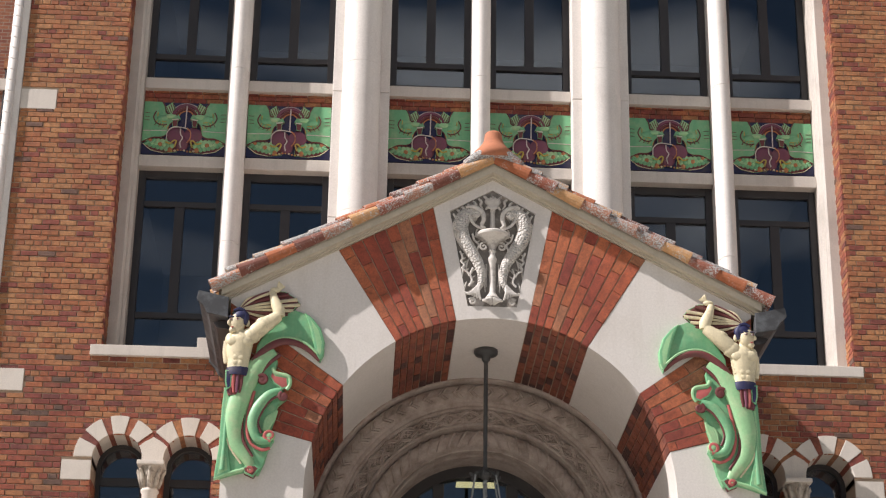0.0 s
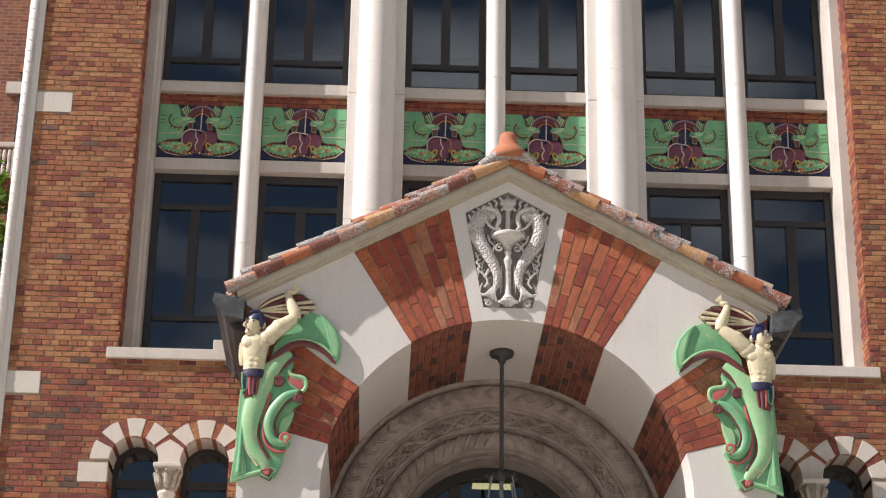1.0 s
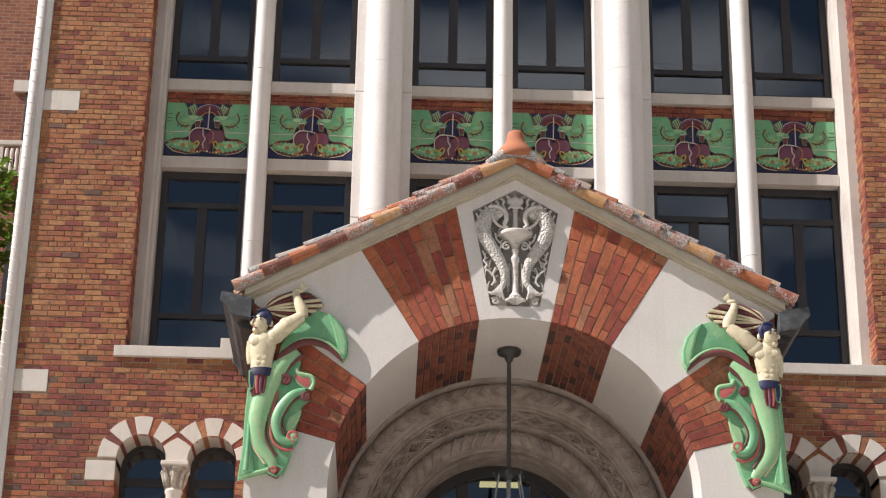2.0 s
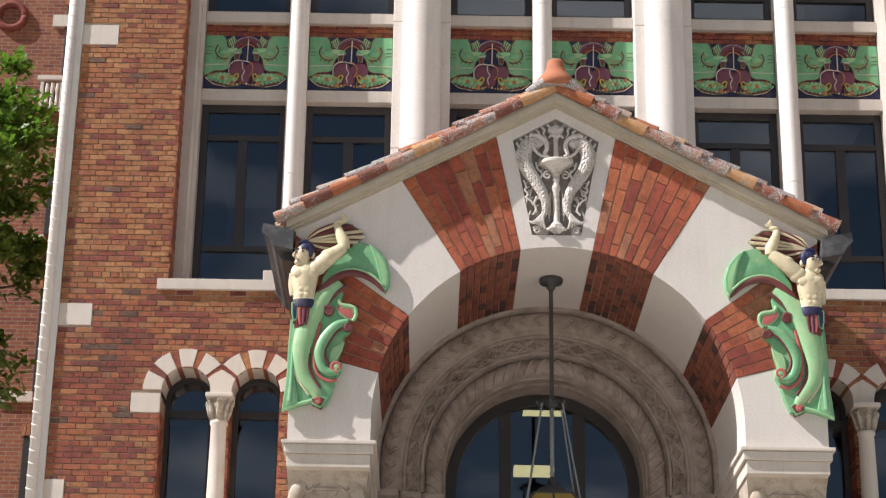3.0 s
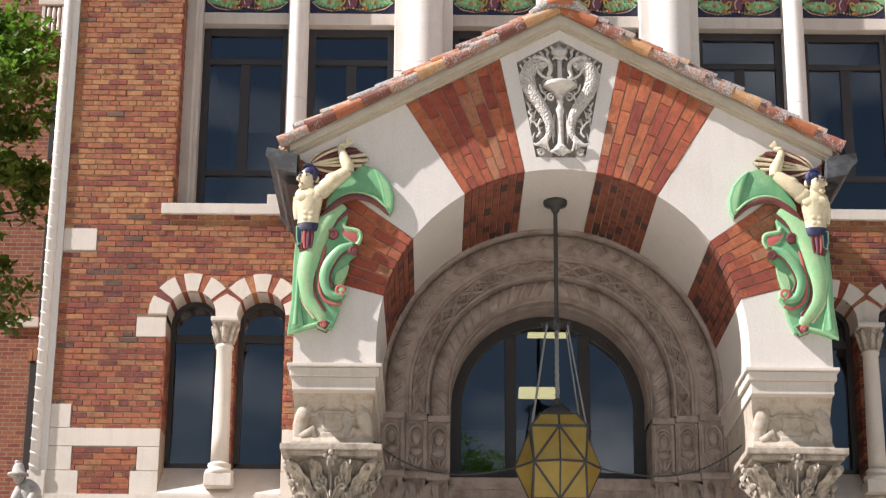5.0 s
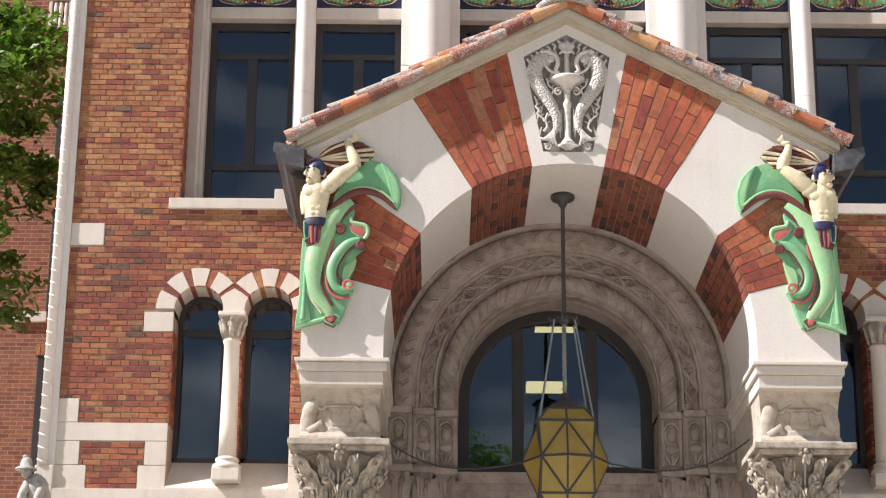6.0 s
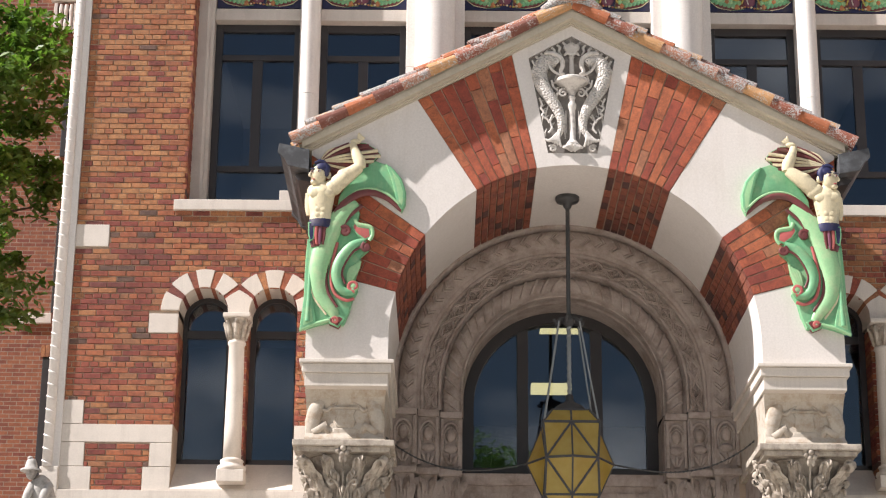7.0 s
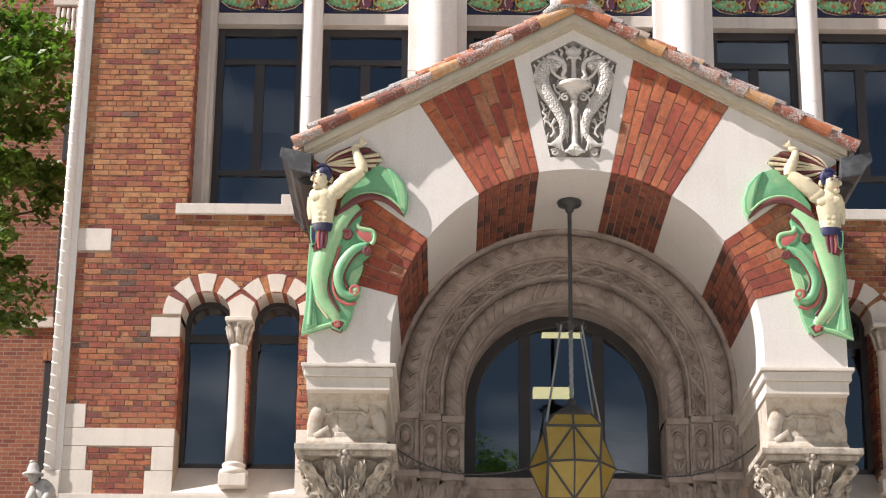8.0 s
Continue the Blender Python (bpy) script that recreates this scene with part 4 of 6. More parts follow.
def along(r, d):
    """A point at the arc length d on the arch of radius r: x, z, angle."""
    st = ZC - SPRING
    if d < st:
        return -r, SPRING + d, math.pi
    q = math.pi - (d - st) / r
    if q < 0:
        return r, ZC - (d - st - math.pi * r), 0.0
    return r * math.cos(q), ZC + r * math.sin(q), q


# chevrons, lattice and slanted fillets, each cut as a raised line
L = math.pi * 1.85 + 2 * (ZC - SPRING)
n = 34
for k in range(n):
    d = (k + 0.5) * L / n
    bm = bmesh.new()
    for sh in (-0.022, 0.022):
        pts = []
        for u in np.linspace(-1, 1, 7):
            dd = d + sh + (0.035 - 0.07 * (1 - abs(u))) * (1 if d < L / 2 else -1)
            x, z, q = along(1.85, min(max(dd, 0.01), L - 0.01))
            x, z = x + math.cos(q) * 0.07 * u, z + math.sin(q) * 0.07 * u
            pts.append((x, 0.052 - 0.075 * math.sqrt(1 - (0.07 * u / 0.115) ** 2), z))
        tube(bm, pts, 0.0145, 4)
    part("chevron", bm, arch_stone, arch)
L = math.pi * 1.575 + 2 * (ZC - SPRING)
n = 21
rng = random.Random(17)
for k in range(n):
    for e in (-1, 1):
        bm = bmesh.new()
        for off in (-0.017, 0.017):
            pts = []
            for u in np.linspace(0, 1, 5):
                x, z, q = along(1.575, min(max((k + u) * L / n + off, 0.005), L - 0.005))
                w = e * 0.08 * (2 * u - 1)
                pts.append((x + math.cos(q) * w, 0.108, z + math.sin(q) * w))
            tube(bm, pts, 0.014, 4)
        part("lattice_bar", bm, arch_stone, arch)
    bm = bmesh.new()
    for c, w in ((0.42, 0.048), (0.58, 0.048), (0.42, -0.048), (0.58, -0.048), (0.16, 0.0), (0.84, 0.0), (0.5, 0.052), (0.5, -0.052), (0.3, 0.062), (0.7, 0.062), (0.3, -0.062), (0.7, -0.062), (0.02, 0.0), (0.98, 0.0), (0.1, 0.03), (0.1, -0.03), (0.9, 0.03), (0.9, -0.03)):
        x, z, q = along(1.575, min(max((k + c) * L / n, 0.005), L - 0.005))
        r = rng.uniform(0.014, 0.022)
        blob(bm, (x + math.cos(q) * w, 0.122, z + math.sin(q) * w), (r, 0.02, r), seg=7)
    part("carved_foliage", bm, arch_stone, arch)
L = math.pi * 1.33 + 2 * (ZC - SPRING)
n = 34
for k in range(n):
    bm = bmesh.new()
    pts = []
    for u in (-1, -0.6, -0.3, 0, 0.3, 0.6, 1):
        x, z, q = along(1.33, min(max((k + 0.5) * L / n + 0.066 * u * (1 if k < n / 2 else -1), 0.01), L - 0.01))
        x, z = x + math.cos(q) * 0.088 * u, z + math.sin(q) * 0.088 * u
        pts.append((x, 0.238 - 0.084 * math.sqrt(max(0.05, 1 - (0.088 * u / 0.1) ** 2)), z))
    tube(bm, pts, 0.019, 5)
    part("fillet", bm, arch_stone, arch)
# imposts: three stepped blocks a side with plain carved ovals, and small capitals below
for s in (-1, 1):
    for x0, x1, y in ((1.735, 2.06, -0.03), (1.47, 1.735, 0.07), (1.20, 1.47, 0.17)):
        bm = bmesh.new()
        box(bm, s * (x0 + 0.002), s * (x1 - 0.002), y, 0.9, 8.0, SPRING, bevel=0.012)
        box(bm, s * (x0 - 0.004), s * (x1 + 0.004), y + 0.06, 0.9, 7.38, 8.0)
        for e in (x0 + 0.03, x1 - 0.03):
            box(bm, s * (e - 0.018), s * (e + 0.018), y + 0.02, y + 0.1, 7.42, 7.99, bevel=0.006)
        part("impost_block", bm, arch_stone, arch)
        bm = bmesh.new()
        c = (x0 + x1) / 2
        blob(bm, (s * c, y + 0.045, 7.80), (0.062, 0.06, 0.085), seg=12)
        tube(bm, curve_points([(s * (c - 0.085), y + 0.06, 7.62), (s * (c - 0.098), y + 0.05, 7.80), (s * (c - 0.07), y + 0.045, 7.90), (s * c, y + 0.045, 7.945), (s * (c + 0.07), y + 0.045, 7.90), (s * (c + 0.098), y + 0.05, 7.80), (s * (c + 0.085), y + 0.06, 7.62)], 5), 0.022, 6)
        tube(bm, curve_points([(s * (c - 0.062), y + 0.05, 7.70), (s * (c - 0.07), y + 0.04, 7.82), (s * c, y + 0.035, 7.895), (s * (c + 0.07), y + 0.04, 7.82), (s * (c + 0.062), y + 0.05, 7.70)], 5), 0.014, 6)
        blob(bm, (s * c, y + 0.06, 7.635), (0.09, 0.045, 0.055), seg=12)
        for e in (-1, 0, 1):
            tube(bm, curve_points([(s * (c + 0.015 * e), y + 0.05, 7.44), (s * (c + 0.05 * e), y + 0.035, 7.51), (s * (c + 0.085 * e), y + 0.05, 7.57)], 3), spread([0.012, 0.024, 0.010], 3), 6)
        part("impost_carving", bm, arch_stone, arch, "worn oval carving", smooth=True)
        bm = bmesh.new()
        box(bm, s * (x0 - 0.005), s * (x1 + 0.005), y - 0.03, 0.9, 7.30, 7.38, bevel=0.014)
        box(bm, s * (x0 + 0.02), s * (x1 - 0.02), y + 0.05, 0.9, 4.0, 7.30)
        capital_leaves(part("small_capital", bm, arch_stone, arch), arch_stone, s * c, y + 0.18, 6.95, 7.27, 0.11, 0.17, 8, math.pi / 8, 0.05)
bm = bmesh.new()
box(bm, -1.2, 1.2, 0.46, 1.0, 7.26, 7.40, bevel=0.012)
box(bm, -1.2, 1.2, 0.52, 1.0, 6.0, 7.26)
for k in range(9):
    box(bm, -1.1 + k * 0.25, -0.9 + k * 0.25, 0.495, 0.55, 7.02, 7.18, bevel=0.01)
part("window_ledge", bm, arch_stone, arch, "brown stone ledge under the arched window")

# wall behind the arch, above and beside it
bm = bmesh.new()
for i in range(24):
    q0, q1 = math.pi * i / 24, math.pi * (i + 1) / 24
    p = [(2.055 * math.cos(q), ZC + 2.055 * math.sin(q)) for q in (q0, q1)]
    prism(bm, [p[0], (p[0][0], 10.435), (p[1][0], 10.435), p[1]], 0.02, 0.45)
clean_inside(bm)
solid("wall_arch_back", bm, mortar, "wall round the entrance arch, hidden behind the portal", "wall", "structure")

# arched window
win = thing("entrance_window", (0, 1.0, 7.40), "large round-headed window with dark frame over the entrance", "window", "", "structure")
bm = bmesh.new()
for i in range(32):
    q0, q1 = math.pi * i / 32, math.pi * (i + 1) / 32
    prism(bm, [(r * math.cos(q), ZC + r * math.sin(q)) for r, q in ((1.20, q0), (1.20, q1), (1.055, q1), (1.055, q0))], 0.90, 1.02)
for s in (-1, 1):
    box(bm, s * 1.055, s * 1.20, 0.90, 1.02, 7.40, ZC)
box(bm, -1.055, 1.055, 0.90, 1.02, 7.40, 7.56)
clean_inside(bm)
part("window_frame", bm, frame_dark, win)
for s in (-1, 1):
    bm = bmesh.new()
    box(bm, s * 0.385, s * 0.525, 0.91, 1.01, 7.56, ZC + 0.955, bevel=0.006)
    part("window_mullion", bm, frame_dark, win)
for q0, q1 in ((-1.07, -0.51), (-0.40, 0.40), (0.51, 1.07)):
    bm = bmesh.new()
    xs = np.linspace(q0, q1, 9)
    prism(bm, [(q0, 7.54), *[(x, ZC + math.sqrt(1.075 ** 2 - x * x)) for x in xs], (q1, 7.54)], 0.955, 0.963)
    part("pane", bm, pane_glass, win).visible_shadow = False

# ---- the far wing ----
def far_brick():
    m, t, b = material("far_brick", 0.9)
    mp = t.nodes.new("ShaderNodeMapping")
    mp.inputs["Rotation"].default_value = (radians(90), 0, 0)
    t.links.new(world_coords(t), mp.inputs[0])
    n = t.nodes.new("ShaderNodeTexBrick")
    n.inputs["Color1"].default_value, n.inputs["Color2"].default_value, n.inputs["Mortar"].default_value = (0.31, 0.115, 0.058, 1), (0.17, 0.045, 0.037, 1), (0.30, 0.225, 0.165, 1)
    for key, v in (("Scale", 1.0), ("Brick Width", 0.2147), ("Row Height", 0.0708), ("Mortar Size", 0.007), ("Bias", -0.25)):
        n.inputs[key].default_value = v
    t.links.new(mp.outputs[0], n.inputs["Vector"])
    pos = world_coords(t)
    col = blend(t, 0.6, n.outputs[0], ramp_node(t, noise_node(t, 6, 6, 0.85, pos), [(0.33, (0.42, 0.38, 0.4)), (0.66, (1.2, 1.15, 1.1))]), "MULTIPLY")
    t.links.new(col, b.inputs["Base Color"])
    relief(t, b, n.outputs["Fac"], 0.4, -0.006)
    return m


wing_brick = far_brick()
bm = bmesh.new()
box(bm, -40, -5.9, 9.0, 9.4, LOW, 24)
box(bm, -6.0, -5.9, 0.6, 9.0, LOW, TOP)
wing = solid("wall_far_wing", bm, wing_brick, "brick wall of a set-back wing in tan and red", "wall", "structure")
for x0, x1, z0, z1, out in ((-8.64, -8.0, 11.67, 11.85, 0.06), (-14, -8.05, 14.53, 14.63, 0.12), (-8.42, -7.9, 17.0, 17.07, 0.08), (-8.42, -7.9, 17.57, 17.66, 0.08), (-14, -10, 11.67, 11.85, 0.06)):
    bm = bmesh.new()
    box(bm, x0, x1, 9.0 - out, 9.05, z0, z1, bevel=0.01)
    part("stone_block", bm, stone, wing)
# recesses are flat dark slabs, their shade put into the colour
for x0, x1, z0, z1 in ((-8.08, -7.2, 14.66, 16.02), (-8.03, -7.2, 11.87, 13.67), (-8.1, -7.2, 9.0, 11.09), (-8.02, -7.2, 17.7, 19.07)):
    bm = bmesh.new()
    box(bm, x0, x1, 8.97, 9.05, z0, z1, bevel=0.01)
    part("dark_opening_slab", bm, frame_dark, wing, "dark narrow window in the far wing")
    bm = bmesh.new()
    for k in range(5):
        box(bm, x0 - 0.03 + 0.075 * k, x0 + 0.035 + 0.075 * k, 8.955, 9.05, z1 + 0.005, z1 + 0.20)
    part("soldier_course", bm, brick_red, wing)
# small balustraded opening, a stone block and a brick roundel above it
# no opening is cut: a near-black slab paints its shade
bm = bmesh.new()
box(bm, -8.34, -7.9, 8.96, 9.05, 16.98, 17.50)
part("dark_opening_slab", bm, inside, wing, "near-black slab painted as the shade behind balusters")
bm = bmesh.new()
for x in (-8.35, -8.0):
    box(bm, x, x + 0.06, 8.90, 9.05, 16.95, 17.52, bevel=0.008)
for k in range(3):
    lathe(bm, [(0.03, 16.98), (0.042, 17.12), (0.03, 17.26), (0.042, 17.38), (0.03, 17.5)], -8.23 + 0.09 * k, 8.93, 10)
part("baluster", bm, stone, wing, "pale stone balusters")
bm = bmesh.new()
box(bm, -8.25, -7.9, 8.95, 9.05, 18.64, 18.87, bevel=0.01)
part("stone_block", bm, stone, wing)
bm = bmesh.new()
tube(bm, [(-9.0 + 0.24 * math.cos(q), 8.98, 18.84 + 0.24 * math.sin(q)) for q in np.linspace(0, 2 * math.pi, 25)], 0.07, 8)
part("roundel", bm, brick_red, wing, "brick roundel", smooth=True)

for s, wall, bricks in PILES:
    # reveals of the tall bay
    verts, faces = [], []
    for xr, zr, zt in ((4.6, 10.51, TOP), (4.6 + SHIFT[s], 7.85, 8.96), (3.175 + SHIFT[s], 7.85, 9.2)):
        z, k = zr, 0
        while z < zt:
            for y0, y1 in (((0.004, 0.20), (0.21, 0.34), (0.35, 0.44)) if k % 2 else ((0.004, 0.10), (0.11, 0.31), (0.32, 0.44))):
                if zr > 10 and y1 > 0.35:
                    continue
                i = len(verts)
                for x in ((xr - 0.008, xr + 0.04) if xr > 4 else (xr - 0.04, xr + 0.008)):
                    for y in (y0, y1):
                        for zz in (z + 0.005, z + COURSE - 0.005):
                            verts.append((s * x, y, zz))
                faces += [tuple(i + j for j in f) for f in ((0, 1, 3, 2), (4, 5, 7, 6), (0, 1, 5, 4), (2, 3, 7, 6), (0, 2, 6, 4), (1, 3, 7, 5))]
            z += COURSE
            k += 1
    me = bpy.data.meshes.new("reveal_bricks")
    me.from_pydata(verts, [], faces)
    me.materials.append(brick_red)
    ob = new("reveal_bricks", me)
    ob.parent = wall
    tagged(ob, "brick reveal of the tall bay", kind="stuff")



# ---- glazed colours ----
def glaze(name, base, dirt=(0.12, 0.09, 0.06), rough=0.48, amount=0.6):
    return speckled(name, base, dirt, rough, 7, 35, 0.5, 0.78, amount, 0.1, 0.003, streak=0.3)


g_green, g_pale = glaze("green_glaze", (0.16, 0.41, 0.21), (0.42, 0.50, 0.28)), glaze("pale_green_glaze", (0.30, 0.55, 0.28), (0.58, 0.58, 0.36))
g_cream, g_brown = glaze("cream_glaze", (0.72, 0.63, 0.42)), glaze("maroon_glaze", (0.15, 0.035, 0.035))
g_blue, g_pink = glaze("blue_glaze", (0.016, 0.018, 0.075), rough=0.55), glaze("rose_glaze", (0.50, 0.12, 0.11))
g_purple, g_orange = glaze("purple_glaze", (0.17, 0.05, 0.085), rough=0.55), glaze("orange_glaze", (0.50, 0.20, 0.08))
g_white, g_yellow = glaze("white_glaze", (0.62, 0.55, 0.50)), glaze("yellow_glaze", (0.50, 0.38, 0.08))
GLAZES = [g_green, g_pale, g_cream, g_brown, g_blue, g_pink, g_purple, g_orange, g_white, g_yellow]
GREEN, PALE, CREAM, BROWN, BLUE, PINK, PURPLE, ORANGE, WHITE, YELLOW = range(10)


# ---- the glazed figures on the portal's shoulders ----
def shoulder_figure(s):
    bm = bmesh.new()
    F = PY - 0.02

    def line(pts, radii, mat, y=0.0, n=9, steps=5, flat=1.0):
        ys = y if isinstance(y, (list, tuple)) else [y] * len(pts)
        tube(bm, curve_points([(s * x, F - d, z) for (x, z), d in zip(pts, ys)], steps), spread(radii, steps), n, mat, flat)

    def plate(poly, d0, d1, mat, bevel=0.02):
        prism(bm, poly, F - d1, F - d0, mat, s, bevel)

    # tail and robe
    plate([(2.93, 9.45), (2.945, 9.2), (2.945, 8.9), (2.95, 8.6), (2.935, 8.42), (2.79, 8.47), (2.667, 8.50), (2.60, 8.45), (2.507, 8.475), (2.45, 8.615), (2.42, 8.75), (2.36, 8.86), (2.40, 8.97),
           (2.36, 9.1), (2.34, 9.25), (2.25, 9.33), (2.30, 9.42), (2.24, 9.48), (2.24, 9.57), (2.39, 9.63), (2.36, 9.76), (2.42, 9.87), (2.55, 9.80), (2.68, 9.66), (2.72, 9.5), (2.75, 9.36)], -0.03, 0.09, GREEN, 0.03)
    # outer robe strip: the pale glaze paints in sunlight falling on it
    plate([(2.93, 9.42), (2.945, 9.1), (2.95, 8.75), (2.975, 8.52), (2.985, 8.395), (2.90, 8.43), (2.80, 8.48), (2.845, 8.75), (2.86, 9.1), (2.84, 9.38)], 0.03, 0.125, PALE, 0.035)
    line([(2.86, 9.36), (2.885, 9.1), (2.89, 8.8), (2.90, 8.5)], [0.012, 0.018, 0.022, 0.03], GREEN, 0.12)
    line([(2.975, 8.405), (2.87, 8.455), (2.76, 8.49), (2.66, 8.52)], [0.02, 0.022, 0.022, 0.018], PALE, 0.1)
    line([(2.40, 9.87), (2.548, 9.74), (2.68, 9.53), (2.765, 9.27), (2.80, 9.04), (2.765, 8.81), (2.63, 8.62), (2.58, 8.52)], [0.05, 0.095, 0.115, 0.115, 0.105, 0.085, 0.06, 0.035], PALE, [0.08, 0.1, 0.11, 0.11, 0.1, 0.09, 0.09, 0.08], 14, flat=0.75)
    line([(2.46, 9.86), (2.62, 9.73), (2.765, 9.52), (2.855, 9.27), (2.885, 9.04), (2.85, 8.80), (2.70, 8.58)], [0.012] * 7, CREAM, [0.1, 0.13, 0.13, 0.13, 0.12, 0.11, 0.1])
    line([(2.335, 9.83), (2.475, 9.70), (2.60, 9.50), (2.68, 9.26), (2.715, 9.04), (2.69, 8.84), (2.58, 8.66)], [0.02, 0.02, 0.02, 0.02, 0.02, 0.018, 0.014], BROWN, 0.12)
    line([(2.30, 9.42), (2.43, 9.36), (2.548, 9.21), (2.60, 9.04), (2.555, 8.88), (2.47, 8.83), (2.40, 8.85)], [0.03, 0.055, 0.065, 0.06, 0.05, 0.045, 0.04], GREEN, 0.13, 11)
    line([(2.29, 9.36), (2.41, 9.30), (2.50, 9.17), (2.54, 9.04), (2.50, 8.92)], [0.014] * 5, BROWN, 0.15)
    line([(2.60, 9.40), (2.66, 9.05), (2.62, 8.83), (2.50, 8.74), (2.40, 8.76)], [0.018] * 5, PINK, 0.12)
    for cx, cz, r, st, hd, mat in ((2.515, 9.53, 0.055, 0.6, 1, BROWN), (2.282, 9.345, 0.05, 1.2, -1, BROWN), (2.41, 8.895, 0.062, -1.8, 1, PINK), (2.60, 8.505, 0.028, 0.4, 1, PINK)):
        tube(bm, coil(cx, cz, F - 0.15, r, 1.5, st, s, hd, 20), list(np.linspace(0.024, 0.013, 20)), 7, mat)
        blob(bm, (s * cx, F - 0.12, cz), (r, 0.05, r), mat if mat != PINK else PALE, 12)
    for k in range(4):
        line([(2.345 + 0.022 * k, 9.19 - 0.02 * k), (2.37 + 0.026 * k, 9.10), (2.41 + 0.02 * k, 9.02), (2.44 + 0.012 * k, 8.95)], [0.016, 0.02, 0.02, 0.014], PALE, 0.1)
    plate([(2.42, 9.66), (2.37, 9.60), (2.24, 9.58), (2.225, 9.46), (2.30, 9.43), (2.40, 9.50), (2.45, 9.58)], 0.02, 0.11, PINK)
    line([(2.41, 9.68), (2.38, 9.62), (2.24, 9.585), (2.215, 9.50), (2.25, 9.43)], [0.022, 0.024, 0.024, 0.02, 0.02], PALE, 0.1)
    plate([(2.69, 8.54), (2.665, 8.475), (2.565, 8.43), (2.49, 8.535), (2.55, 8.575), (2.63, 8.565)], 0.0, 0.115, BROWN)
    # wing
    plate([(2.619, 9.78), (2.60, 9.95), (2.528, 10.08), (2.40, 10.27), (2.20, 10.38), (2.033, 10.32), (1.905, 10.173), (1.853, 10.01), (1.858, 9.863), (1.90, 9.774), (1.998, 9.891), (2.167, 10.0), (2.361, 10.0), (2.525, 9.90)], -0.03, 0.06, GREEN, 0.03)
    plate([(2.09, 10.345), (1.99, 10.27), (1.905, 10.16), (1.858, 10.01), (1.862, 9.863), (1.90, 9.785), (1.955, 9.86), (1.985, 10.02), (2.03, 10.19)], 0.05, 0.10, PALE, 0.03)
    line([(1.902, 9.79), (2.054, 9.93), (2.222, 9.99), (2.39, 9.965), (2.551, 9.835), (2.66, 9.68)], [0.022, 0.035, 0.04, 0.042, 0.042, 0.03], BROWN, [0.06, 0.07, 0.09, 0.1, 0.12, 0.12])
    line([(1.93, 9.86), (2.06, 9.975), (2.222, 10.035), (2.39, 10.012), (2.55, 9.885), (2.64, 9.76)], [0.014] * 6, PALE, 0.1)
    # crest of rays
    plate([(2.90, 10.33), (2.72, 10.46), (2.55, 10.55), (2.40, 10.60), (2.32, 10.60), (2.20, 10.53), (2.145, 10.46), (2.20, 10.40), (2.27, 10.32), (2.36, 10.27), (2.52, 10.20), (2.66, 10.15)], -0.03, 0.03, BROWN, 0.01)
    for k, (x, z) in enumerate([(2.62, 10.53), (2.50, 10.58), (2.39, 10.61), (2.28, 10.565), (2.18, 10.505), (2.15, 10.44), (2.22, 10.37), (2.275, 10.31), (2.39, 10.255), (2.51, 10.205)]):
        bow = 0.05 - 0.008 * k
        line([(2.82, 10.36), (2.82 * 0.6 + x * 0.4, 10.36 * 0.6 + z * 0.4 + bow), (x, z)], [0.010, 0.015, 0.022], CREAM if k % 2 == 0 or k == 5 else BROWN, [0.06, 0.065, 0.04], 6)
    # body: broad chest, narrow waist, turned a little outwards
    line([(2.80, 10.06), (2.785, 9.98), (2.79, 9.86), (2.79, 9.74), (2.79, 9.63)], [0.10, 0.148, 0.138, 0.118, 0.124], CREAM, 0.13, 18, flat=0.85)
    for ex in (2.725, 2.85):
        blob(bm, (s * ex, F - 0.215, 9.955), (0.082, 0.036, 0.060), CREAM)
    for ex, ez, r in ((2.762, 9.83, 0.034), (2.823, 9.83, 0.034), (2.765, 9.765, 0.032), (2.822, 9.765, 0.032), (2.768, 9.70, 0.03), (2.82, 9.70, 0.03)):
        blob(bm, (s * ex, F - 0.226, ez), (r, 0.012, 0.030), CREAM, 9)
    for k in range(3):
        blob(bm, (s * (2.685 + 0.008 * k), F - 0.16, 9.87 - 0.055 * k), (0.03, 0.04, 0.022), CREAM, 8)
    # neck and head, looking outwards
    line([(2.79, 10.0), (2.80, 10.06), (2.81, 10.12)], [0.08, 0.066, 0.062], CREAM, 0.15, 12)
    blob(bm, (s * 2.825, F - 0.17, 10.175), (0.090, 0.095, 0.120), CREAM, 16)
    blob(bm, (s * 2.868, F - 0.20, 10.085), (0.045, 0.05, 0.036), CREAM, 10)
    line([(2.876, 10.235), (2.918, 10.175), (2.916, 10.155), (2.89, 10.15)], [0.010, 0.015, 0.018, 0.010], CREAM, 0.225, 7, 3)
    for ex, d in ((2.815, 0.264), (2.890, 0.237)):
        blob(bm, (s * ex, F - d, 10.20), (0.024, 0.014, 0.012), WHITE, 7)
        blob(bm, (s * (ex + 0.006), F - d - 0.010, 10.20), (0.011, 0.009, 0.011), BROWN, 7)
        blob(bm, (s * ex, F - d - 0.004, 10.232), (0.034, 0.014, 0.010), BLUE, 7)
    blob(bm, (s * 2.876, F - 0.250, 10.108), (0.018, 0.012, 0.008), PINK, 7)
    # blue hair, side lock and ear
    blob(bm, (s * 2.790, F - 0.150, 10.25), (0.098, 0.105, 0.085), BLUE, 14)
    line([(2.765, 10.30), (2.735, 10.23), (2.745, 10.15)], [0.035, 0.040, 0.022], BLUE, [0.20, 0.205, 0.20], 9)
